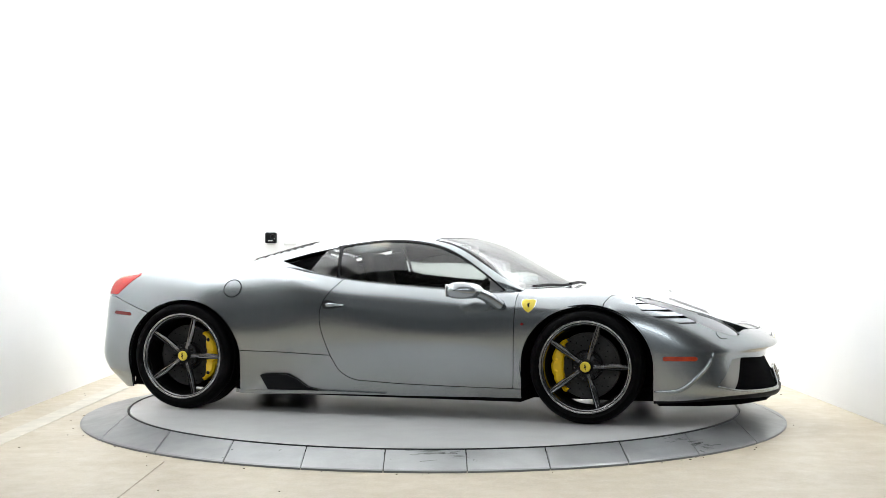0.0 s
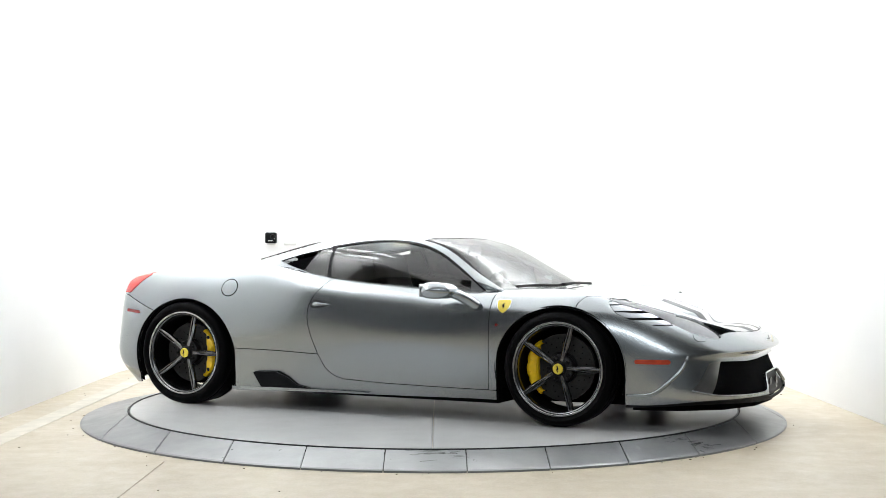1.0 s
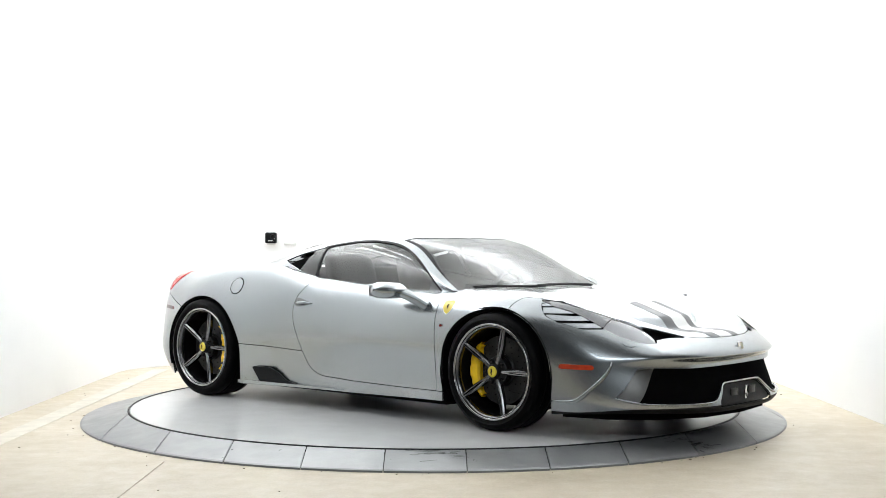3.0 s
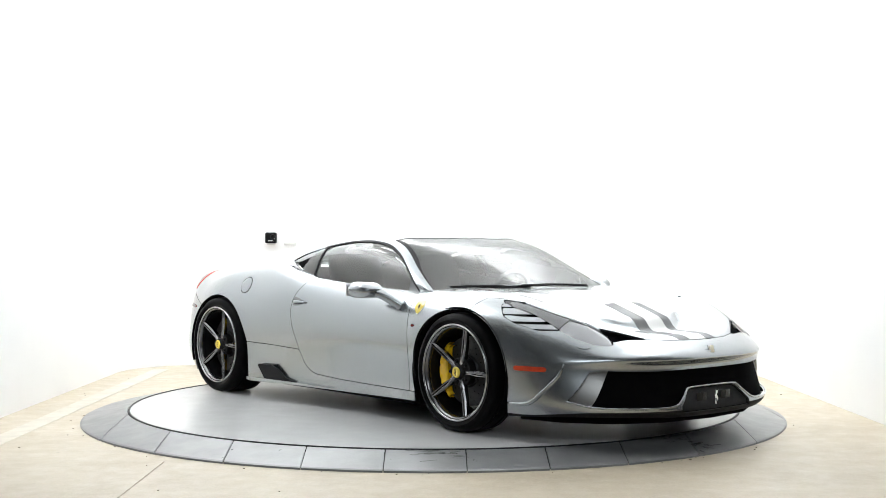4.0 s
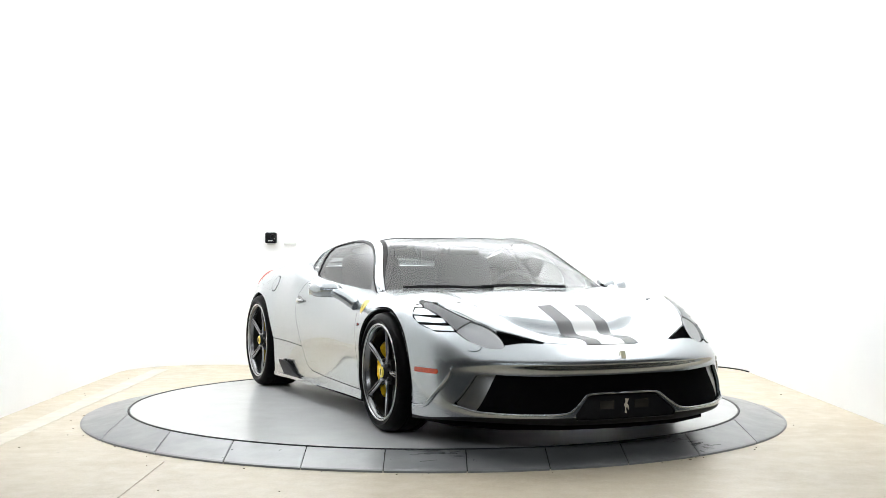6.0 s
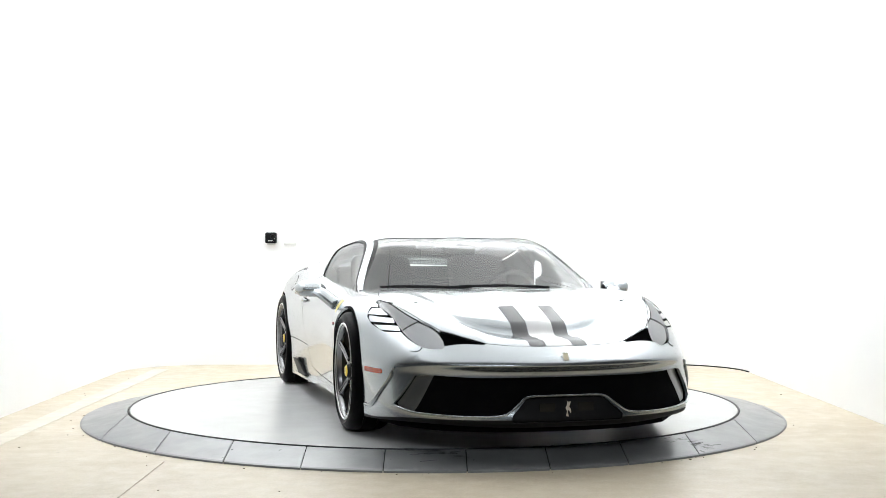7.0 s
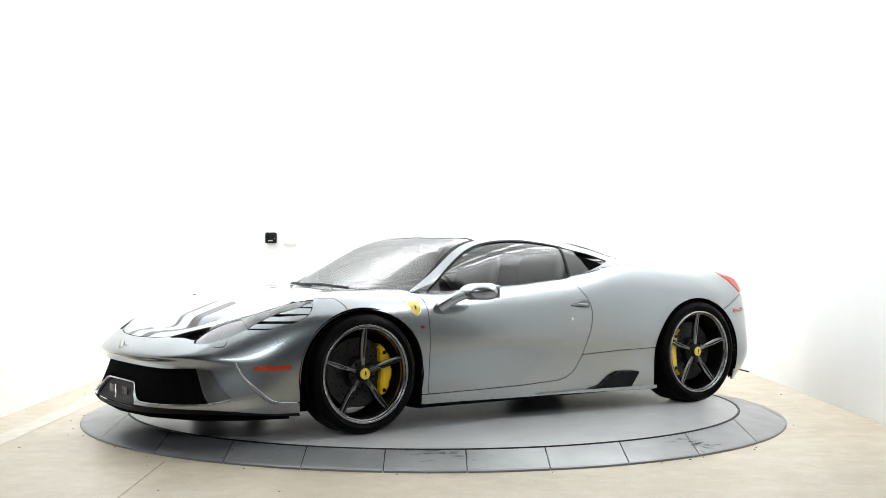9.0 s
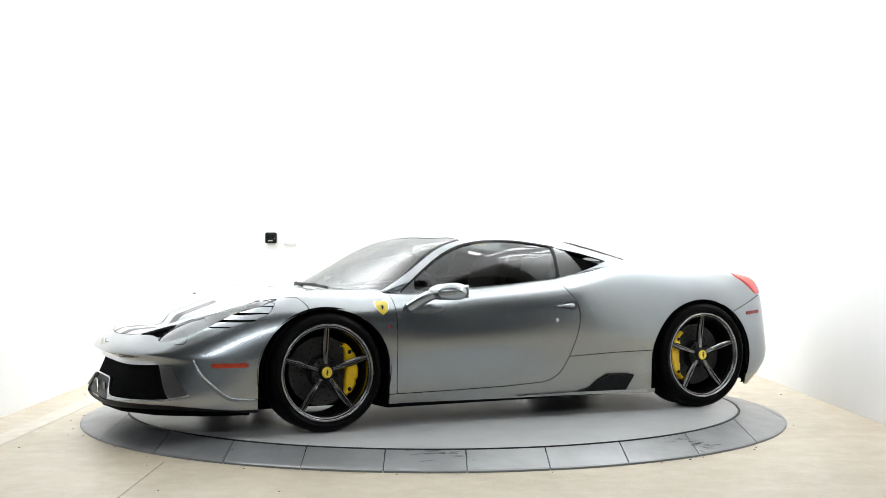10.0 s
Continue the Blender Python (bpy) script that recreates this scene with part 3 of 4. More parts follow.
def whole(name, m, mat, label="", parent=None, **kw):
    return link(name, both(m), mat, parent or car, label, weld=True, **kw)


rest = SHELL
rest = clip(rest, arch(rest, 1.328, 0.398, 0.362) * 0.2)
rest = clip(rest, arch(rest, -1.318, 0.400, 0.370) * 0.2)
INNER = offset(rest, -0.03)
CABIN_HOLE = [(1.055, -1), (1.055, 0), (1.01, .4), (.885, .755), (.6, .785), (.1, .802), (-.3, .795), (-.6, .72), (-.85, .65), (-1.22, .56), (-1.22, -1)]
hole = np.maximum(sdf(xy(rest), CABIN_HOLE), 0.70 - rest[0][:, 2])
rest = clip(rest, -hole)
INNER = clip(INNER, -np.maximum(sdf(xy(INNER), CABIN_HOLE), 0.70 - INNER[0][:, 2]))
DOOR = [(.90, .95), (.895, .79), (.888, .5), (.879, .196), (.506, .197), (.142, .203), (-.13, .217), (-.186, .232), (-.225, .255), (-.258, .283), (-.308, .371),
        (-.346, .477), (-.364, .54), (-.372, .60), (-.371, .645), (-.360, .69), (-.339, .735), (-.298, .79), (-.247, .85), (-.18, .95)]
f_door = np.maximum(sdf(xz(rest), DOOR), 0.6 - rest[0][:, 1])
door, rest = split(rest, f_door)
SKIRT = [(-1.0, .05), (-1.0, .392), (-.63, .385), (-.25, .368), (-.10, .30), (.70, .25), (.875, .196), (1.2, .196), (1.2, .05)]
skirt, rest = split(rest, np.maximum(sdf(xz(rest), SKIRT), 0.6 - rest[0][:, 1]))
# headlamp, its black side vent, the louvre panel and the bonnet, in plan
LAMP = rounded([(2.207, .600), (2.175, .655), (2.10, .715), (1.98, .762), (1.80, .795), (1.62, .822), (1.585, .812), (1.63, .785), (1.80, .735), (1.97, .668), (2.085, .602)], 4)
VENT = [(2.092, .592), (2.203, .585), (2.225, .50), (2.258, .392), (2.250, .385), (2.18, .48)]
LOUVRE = [(1.988, .604), (1.90, .652), (1.68, .752), (1.60, .738), (1.625, .708), (1.66, .672), (1.74, .638), (1.88, .602)]
BONNET = [(.5, -1), (.5, .70), (.95, .735), (1.3, .745), (1.50, .785), (1.585, .795), (1.63, .772), (1.80, .722), (1.97, .655), (2.088, .588), (2.18, .472), (2.25, .38), (2.287, .26), (2.308, .12), (2.314, 0), (2.314, -1)]
up = 0.46 - rest[0][:, 2]
lamp, rest = split(rest, np.maximum(sdf(xy(rest), LAMP), up), 0.003)
vent, rest = split(rest, np.maximum(sdf(xy(rest), VENT), 0.46 - rest[0][:, 2]), 0.001)
louvre, rest = split(rest, np.maximum(sdf(xz(rest), LOUVRE), 0.6 - rest[0][:, 1]), 0.0004)
bonnet, rest = split(rest, np.maximum(sdf(xy(rest), BONNET), np.maximum(0.50 - rest[0][:, 2], 0.6 - rest[0][:, 0])))
FRONT = [(1.585, .795), (1.47, .83), (1.43, .90), (1.40, 1.2), (3, 1.2), (3, -1), (1.585, -1)]
bumper, rest = split(rest, np.maximum(sdf(xy(rest), FRONT), 1.0 - rest[0][:, 0]))
wing, rest = split(rest, 0.3 - rest[0][:, 0])
TAILCUT = [(-3, .0), (-3, .735), (-1.90, .725), (-1.66, .645), (-1.5, .60), (-1.5, 0)]
tail, rest = split(rest, sdf(xz(rest), TAILCUT))
deck, rest = split(rest, np.maximum(sdf(xy(rest), [(-1.75, -1), (-1.75, .50), (-1.2, .60), (-.8, .75), (-.4, .6), (-.4, -1)]), 0.8 - rest[0][:, 2]))
LAMP_R = [(-2.06, .736), (-2.06, .90), (-1.86, .90), (-1.745, .868), (-1.80, .815), (-1.855, .762), (-1.885, .738)]
taillamp, rest = split(rest, np.maximum(np.maximum(sdf(xz(rest), LAMP_R), 0.56 - rest[0][:, 1]), rest[0][:, 0] + 1.6), 0.002)
quarter = rest

doors = pair("door", door, PAINT, solid=0.012)
pair("side_skirt", skirt, PAINT, solid=0.012)
wings = pair("front_wing", wing, PAINT, solid=0.012)
quarters = pair("rear_quarter", quarter, PAINT, solid=0.012)
whole("rear_bumper", tail, PAINT, solid=0.012)
whole("rear_deck", deck, PAINT, solid=0.012)
bonnet_ob = whole("bonnet", bonnet, PAINT, solid=0.012)
# front bumper with the wide grille opening
OPEN = [(-.1, .385), (.45, .388), (.70, .400), (.745, .392), (.835, .245), (.825, .225), (.70, .207), (.38, .203), (.33, .21), (.215, .292), (.19, .298), (-.1, .298)]
PLATE = [(-.1, .290), (.182, .290), (.213, .282), (.300, .200), (.300, .165), (-.1, .165)]
f_open = np.maximum(sdf(yz(bumper), OPEN), 1.9 - bumper[0][:, 0])
mouth, bumper = split(bumper, f_open, 0.0)
f_plate = np.maximum(sdf(yz(bumper), PLATE), 2.0 - bumper[0][:, 0])
plate_m, bumper = split(bumper, f_plate, 0.0)
splitter, bumper = split(bumper, np.maximum(bumper[0][:, 2] - 0.150 - 0.032 * smoothstep(1.80, 2.25, bumper[0][:, 0]), 1.70 - bumper[0][:, 0]), 0.001)
bumper_ob = whole("front_bumper", bumper, PAINT, solid=0.014)
whole("splitter", splitter, BLACK, "black front splitter", solid=0.012)
whole("grille", offset(mouth, -0.10), VOID, "black recessed grille")
whole("centre_plate", offset(plate_m, -0.018), CARBON, "black centre plate")
link("inner_body", both(INNER), VOID, car)

# cabin: side windows, windscreen, engine glass, roof
V = CABIN[0]
VB = VG[2]
WINDOW = soft_open([(.808, .778), (.692, .868), (.617, .918), (.497, .992), (.337, 1.060), (.18, 1.090), (.02, 1.098), (-.16, 1.086), (-.309, 1.062)], 4).tolist() + [(-.285, .87)] + \
    soft_open([(-.25, .860), (-.055, .822), (.171, .798), (.391, .786), (.706, .780), (.80, .776)], 3).tolist()
QUARTER = [(-.325, 1.058), (-.536, 1.015), (-.735, .966), (-.62, .935), (-.504, .905), (-.30, .862)]
side = np.maximum(sdf(xz(CABIN), WINDOW), V[:, 4] - VB - 0.03)
glass_s, cab = split(CABIN, side, 0.0015)
quart, cab = split(cab, np.maximum(sdf(xz(cab), QUARTER), cab[0][:, 4] - VB - 0.05), 0.0015)
post, cab = split(cab, np.maximum(sdf(xz(cab), [(-.300, 1.072), (-.345, 1.066), (-.322, .84), (-.262, .84)]), cab[0][:, 4] - VB - 0.02), 0.0)
pair("door_post", offset(post, -0.003), BLACK, "black post between the side panes", solid=0.006)
f_ws = np.maximum(np.maximum(VB + 0.010 - cab[0][:, 4], cab[0][:, 3] - 2.75 - 0.10 * (cab[0][:, 4] - 0.6)), 0.0 - cab[0][:, 3])
screen, cab = split(cab, f_ws, 0.002)
f_eg = np.maximum(np.maximum(VB + 0.06 - cab[0][:, 4], 5.9 - cab[0][:, 3]), cab[0][:, 3] - 7.75)
engine, cab = split(cab, f_eg, 0.002)
whole("roof", cab, PAINT, solid=0.010)
corner, glass_s = split(glass_s, 0.70 - glass_s[0][:, 0], 0.0012)
pair("quarter_trim", offset(corner, -0.002), TRIMGREY, "dark grey triangle at the window's front corner")
pair("side_window", offset(glass_s, -0.004), SIDEGLASS, "tinted side window glass")
whole("windscreen", offset(screen, -0.003), GLASS, "raked windscreen glass")
frit = clip(screen, screen[0][:, 4] - VB - 0.014 - 0.026 * smoothstep(0.2, 1.6, screen[0][:, 3]))
pair("windscreen_edge", offset(frit, -0.0018), BLACK, "black edge band of the windscreen")
whole("engine_cover_glass", offset(engine, -0.004), ENGINEGLASS, "dark engine cover glass with louvres")
pair("air_intake", offset(quart, -0.035), VOID, "black triangular air intake behind the window")
# ---- the car: lamps, louvres, vents ----
def flat_pane(points):
    return np.array(points, float), [tuple(range(len(points)))]


def moved(mesh, m):
    V, F = mesh
    W = np.array([tuple(m @ Vector(p)) for p in V[:, :3].tolist()])
    return W, F


def largest(mesh):
    """The largest connected piece of a mesh."""
    V, F = mesh
    root = list(range(len(V)))

    def find(i):
        while root[i] != i:
            root[i] = root[root[i]]
            i = root[i]
        return i

    for q in F:
        for i in q[1:]:
            root[find(i)] = find(q[0])
    count = collections.Counter(find(q[0]) for q in F)
    if len(count) < 2:
        return mesh
    best = count.most_common(1)[0][0]
    return clip(mesh, np.array([-1.0 if find(i) == best else 1.0 for i in range(len(V))]))


def mirror_y(mesh):
    return mirrored((mesh[0].copy(), mesh[1]))


LAMPGREY = material("lamp_housing_grey", (0.78, 0.78, 0.79), rough=0.3, metal=0.2, vary=0.06, scale=40)
LAMPDARK = material("lamp_housing_dark", (0.22, 0.22, 0.225), rough=0.4, metal=0.1)
# dark tone holds the shade between the louvre slats
RECESS = material("louvre_gap_shade", (0.04, 0.04, 0.042), rough=0.45, vary=0.1)
SMOKED = material("smoked_gloss_panel", (0.016, 0.015, 0.013), rough=0.2, spec=0.3)
for side in (1, -1):
    flip = (lambda q: q) if side == 1 else mirror_y
    lens = link("headlamp", flip(offset(lamp, -0.001)), LENS, car, "long headlamp under a clear lens")
    link("housing", flip(offset(clip(lamp, 1.965 - lamp[0][:, 0]), -0.012)), LAMPGREY, lens, "silver grey lamp housing")
    strip = clip(lamp, lamp[0][:, 0] - 1.965)
    link("light_strip", flip(offset(strip, -0.005)), LAMPDARK, lens, "dark strip with a row of ribs")
    # ribs of the strip
    for i in range(13):
        x0 = 1.62 + 0.026 * i
        rib = largest(clip(clip(strip, x0 - strip[0][:, 0] + 0.25 * (strip[0][:, 1] - 0.76)), strip[0][:, 0] - 0.25 * (strip[0][:, 1] - 0.76) - x0 - 0.012))
        if rib[1]:
            link("rib", flip(offset(rib, -0.002)), LAMPGREY, lens)
    proj = lathe([(0.0, 0.012), (0.018, 0.010), (0.032, 0.0), (0.036, 0.004), (0.040, 0.0), (0.042, -0.03)], 32)
    link("projector", moved(proj, Matrix.Translation((2.06, 0.668 * side, 0.538)) @ Matrix.Rotation(radians(-80 + (0 if side == 1 else -20)), 4, "Z")), CHROME, lens, "round chrome projector")
    link("side_vent", flip(offset(vent, -0.035)), VOID, car, "black triangular vent beside the headlamp")
    # louvre panel: recess coloured dark as the shade in its gaps, with body-coloured slats
    recess = link("louvre_panel", flip(offset(louvre, -0.024)), RECESS, car, "vent panel with slats on the wing")
    for i in range(5):
        z0 = 0.572 + 0.038 * i
        a = clip(louvre, z0 - louvre[0][:, 2])
        if a[1]:
            a = clip(a, a[0][:, 2] - z0 - 0.024 - 0.010 * smoothstep(1.80, 1.62, a[0][:, 0]))
        if a[1]:
            W = a[0].copy()
            k = np.clip((W[:, 2] - z0) / 0.030, 0, 1)
            W[:, 1] -= 0.010 * k
            link("slat", flip(largest((W, a[1]))), PAINT, recess, "silver slat", solid=0.004)

# tail lamps: round red lenses bulging from the corner
for side in (1, -1):
    flip = (lambda q: q) if side == 1 else mirror_y
    t_ob = link("tail_lamp", flip(offset(taillamp, 0.004)), RED, car, "red tail lamp at the rear corner", solid=0.02)
    knob = lathe([(0.0, 0.055), (0.03, 0.052), (0.055, 0.042), (0.075, 0.022), (0.083, 0.0), (0.083, -0.05)], 40)
    link("bulb_lens", moved(knob, Matrix.Translation((-1.845, 0.655 * side, 0.785)) @ Matrix.Rotation(radians(78 if side == 1 else 102), 4, "Z")), RED, t_ob)

# ---- stripes, badge and shields: thin pieces laid on the panels ----


def band(m, axis, lo, hi):
    m = clip(m, lo - m[0][:, axis])
    return clip(m, m[0][:, axis] - hi)


for side in (1, -1):
    flip = (lambda q: q) if side == 1 else mirror_y
    link("dark_stripe", flip(offset(band(band(bonnet, 1, 0.074, 0.158), 0, 1.745, 2.40), 0.0012)), STRIPE_DARK, bonnet_ob, "dark grey stripe on the bonnet")
link("white_stripe", both(offset(band(band(bonnet, 1, -1, 0.072), 0, 1.745, 2.40), 0.0012)), STRIPE_WHITE, bonnet_ob, "white centre stripe on the bonnet", weld=True)
nose_badge = box(0, 0, 0, 0.006, 0.036, 0.048, 0.002)
link("nose_badge", moved(nose_badge, Matrix.Translation((2.390, 0, 0.491)) @ Matrix.Rotation(radians(-14), 4, "Y")), CHROME, bumper_ob, "small chrome nose badge", hard=40)
link("badge_face", moved(box(0, 0, 0, 0.003, 0.027, 0.038, 0.001), Matrix.Translation((2.4045, 0, 0.494)) @ Matrix.Rotation(radians(-14), 4, "Y")), PALEBADGE, bumper_ob, "pale enamel badge face", hard=40)
SHIELD = np.array([(.936, .736), (.956, .739), (.977, .736), (.998, .739), (1.018, .736), (1.019, .715), (1.013, .696), (1.001, .677), (.977, .660), (.953, .677), (.941, .696), (.935, .715)])
SHIELD_RIM = (SHIELD - SHIELD.mean(0)) * 1.10 + SHIELD.mean(0)
# an abstract upright figure in place of the emblem
FIGURE = rounded([(-.2, .9), (.15, .75), (.45, .85), (.35, .5), (.2, .2), (.5, -.1), (.4, -.55), (.15, -.2), (-.05, -.35), (.1, -.9), (-.3, -.85), (-.2, -.3), (-.45, .1), (-.2, .4)], 3)
for side in (1, -1):
    flip = (lambda q: q) if side == 1 else mirror_y
    k = 0 if side == 1 else 1
    src = offset(clip(wing, 0.85 - wing[0][:, 0]), 0.0)
    sh = clip(src, np.maximum(sdf(xz(src), SHIELD), 0.6 - src[0][:, 1]))
    sr = clip(src, np.maximum(sdf(xz(src), SHIELD_RIM), 0.6 - src[0][:, 1]))
    link("shield_rim", flip(offset(sr, 0.0018)), CHROME, wings[k], "chrome rim of the shield", solid=0.002)
    s_ob = link("shield", flip(offset(sh, 0.003)), BADGE, wings[k], "yellow enamel shield", solid=0.004)
    fig = FIGURE * np.array([0.022, 0.028]) + np.array([.977, .703])
    fg = clip(sh, sdf(xz(sh), fig))
    link("shield_figure", flip(offset(fg, 0.0045)), BLACK, wings[k], "black upright figure")
    dot = rounded([(.943 + .011 * math.cos(a), .592 + .011 * math.sin(a)) for a in np.linspace(0, 2 * math.pi, 8, endpoint=False)], 2)
    dm = clip(src, np.maximum(sdf(xz(src), dot), 0.6 - src[0][:, 1]))
    link("side_repeater", flip(offset(dm, 0.006)), DARKRED, wings[k], "small round side repeater lamp", solid=0.006)

# side markers
MARK_F = [(1.788, .387), (1.968, .387), (1.975, .391), (1.978, .400), (1.975, .409), (1.968, .413), (1.788, .413), (1.782, .409), (1.779, .400), (1.782, .391)]
MARK_R = [(-1.738, .600), (-1.872, .608), (-1.880, .613), (-1.882, .621), (-1.878, .628), (-1.870, .630), (-1.738, .622), (-1.731, .617), (-1.731, .605)]
for side in (1, -1):
    flip = (lambda q: q) if side == 1 else mirror_y
    mk = clip(bumper, np.maximum(sdf(xz(bumper), MARK_F), 0.6 - bumper[0][:, 1]))
    link("side_marker", flip(offset(mk, 0.004)), ORANGE, car, "orange-red front side marker lamp", solid=0.006)
    mk = clip(tail, np.maximum(sdf(xz(tail), MARK_R), 0.6 - tail[0][:, 1]))
    link("side_marker", flip(offset(mk, 0.004)), DARKRED, car, "dark red rear side marker lamp", solid=0.006)
    wsh = rounded([(2.075, .735), (2.10, .70), (2.135, .69), (2.145, .705), (2.12, .74), (2.09, .755)], 3)
    ws = clip(bumper, np.maximum(sdf(xy(bumper), wsh), 0.47 - bumper[0][:, 2]))
    if ws[1]:
        link("washer_cover", flip(offset(ws, 0.004)), PAINT, bumper_ob, solid=0.004)

# fuel cap on the right hip
CAP = [(-.985 + .056 * math.cos(a), .788 + .052 * math.sin(a)) for a in np.linspace(0, 2 * math.pi, 32, endpoint=False)]
CAPR = [(-.985 + .062 * math.cos(a), .788 + .058 * math.sin(a)) for a in np.linspace(0, 2 * math.pi, 32, endpoint=False)]
q_out = clip(quarter, 0.6 - quarter[0][:, 1])
ringm = clip(q_out, sdf(xz(q_out), CAPR))
link("fuel_cap_ring", mirror_y(offset(ringm, 0.0008)), BLACK, quarters[1], "dark joint round the fuel cap")
link("fuel_cap", mirror_y(offset(clip(q_out, sdf(xz(q_out), CAP)), 0.0022)), PAINT, quarters[1], "round fuel cap", solid=0.003)

# door handles: a blade over a flat dark patch that paints the pocket's shade
for side in (1, -1):
    flip = (lambda q: q) if side == 1 else mirror_y
    k = 0 if side == 1 else 1
    POCKET = rounded([(-.352, .675), (-.30, .667), (-.235, .680), (-.212, .692), (-.25, .703), (-.315, .722), (-.345, .715)], 3)
    pk = clip(door, np.maximum(sdf(xz(door), POCKET), 0.6 - door[0][:, 1]))
    link("pocket_shade", flip(offset(pk, 0.0012)), RIM, doors[k], "dark patch as the shade of the handle pocket")
    hx = np.linspace(-.322, -.208, 10)
    hz = 0.690 + 0.003 * np.sin(np.linspace(0, 3.1, 10))
    hy = 0.928 + 0.022 * np.sin(np.linspace(0.5, 2.9, 10))
    hm = tube(np.stack([hx, hy, hz], 1), 0.013 * np.clip(np.linspace(1.25, 0.35, 10), 0, 1.2), 10)
    link("door_handle", flip(hm), PAINT, doors[k], "silver blade door handle")
    if side == 1:
        lk = lathe([(0.0, 0.003), (0.010, 0.003), (0.012, 0.0)], 20)
        link("keyhole", moved(lk, Matrix.Translation((-.205, .9345, .600))), CHROME, doors[k], "small round key lock")

# ---- front bumper: bright lip, corner blades, side pillars of the mouth ----
def on_body(pts, axis0, axis1, src, lift=0.0):
    """Places on a panel: for each (a, b) the nearest vertex's third coordinate."""
    out = []
    Vv = src[0]
    for a, b in pts:
        d = (Vv[:, axis0] - a) ** 2 + (Vv[:, axis1] - b) ** 2
        i = d.argsort()[:8]
        wt = 1 / (d[i] + 1e-6)
        p = (Vv[i, :3] * wt[:, None]).sum(0) / wt.sum()
        p[axis0], p[axis1] = a, b
        out.append(p)
    return np.array(out)


def blade(path, inward, h0, w):
    """A thin fin along a path: stands out by h0 and is w thick."""
    P = np.asarray(path, float)
    r = w * np.sin(np.linspace(0.25, math.pi - 0.12, len(P))) ** 0.6
    return tube(P, r, 8)


flick_pts = soft_open([(2.066, .432), (2.042, .368), (1.962, .278), (1.883, .219), (1.835, .209), (1.73, .206)], 5)
f_src = clip(bumper, 0.6 - bumper[0][:, 1])
lip_pts = soft_open([(.838, .236), (.78, .214), (.70, .203), (.55, .198), (.40, .198), (.345, .204), (.30, .224), (.25, .262), (.215, .287), (.18, .292), (.09, .293), (.0, .293)], 4)
for side in (1, -1):
    flip = (lambda q: q) if side == 1 else mirror_y
    fl = on_body(flick_pts, 0, 2, f_src)
    k = np.linspace(0, 1, len(fl))
    fl = spline(np.linspace(0, 1, 16), np.array([fl[int(i)] for i in np.linspace(0, len(fl) - 1, 16)]), k)
    fl[:, 1] += 0.004
    link("bumper_flick", flip(tube(fl, 0.011 * np.sin(np.linspace(0.15, 3.0, len(fl))) ** 0.5 + 0.001, 8)), PAINT, bumper_ob, "raised blade edge on the bumper corner")
    lp = on_body(lip_pts, 1, 2, bumper)
    lp = spline(np.linspace(0, 1, 14), np.array([lp[int(i)] for i in np.linspace(0, len(lp) - 1, 14)]), np.linspace(0, 1, len(lp)))
    lp[-1, 1] = 0.0
    lp[:, 2] += 0.002
    link("lip", flip(tube(lp, 0.006, 8)), PAINT, bumper_ob, "silver lower lip of the grille mouth")
    # slanted pillar inside the mouth's outer end
    pil = clip(mouth, 0.0 - (mouth[0][:, 1] - (0.665 + 0.55 * (0.395 - mouth[0][:, 2]))))
    if pil[1]:
        link("mouth_pillar", flip(offset(pil, -0.025)), PILLAR, bumper_ob, "grey slanted pillar in the grille mouth")
for y in (-0.105, 0.105):
    link("plate_panel", box(2.412, y, 0.232, 0.006, 0.085, 0.055, 0.002), SMOKED, bumper_ob, "small dark panel of the centre plate")
horse = prism(FIGURE * np.array([0.031, 0.044]), 0.006)
link("emblem", moved(horse, Matrix.Translation((2.432, 0, 0.232)) @ Matrix.Rotation(radians(90), 4, "Z")), CHROME, bumper_ob, "small chrome emblem figure", hard=40)

# ---- skirts: black fins ahead of the rear wheels and a silver blade under them ----
FIN = [(-.775, .235), (-.755, .245), (-.60, .245), (-.53, .215), (-.46, .165), (-.38, .150), (-.38, .140), (-.73, .140), (-.745, .17)]
for side in (1, -1):
    flip = (lambda q: q) if side == 1 else mirror_y
    fin = prism(FIN, 0.012)
    W = fin[0].copy()
    W[:, 1] += 0.905 + 0.30 * np.clip(W[:, 2] - 0.14, 0, 1) * smoothstep(-.40, -.65, W[:, 0])
    link("side_fin", flip((W, fin[1])), CARBON, car, "black angular fin on the side skirt", hard=30)
    bl = prism([(-.95, .118), (-.95, .140), (-.40, .146), (.0, .143), (.06, .139), (.0, .133)], 0.06)
    link("skirt_blade", flip((bl[0] + np.array([0, .868, 0]), bl[1])), PAINT, car, "thin silver skirt blade", hard=30)

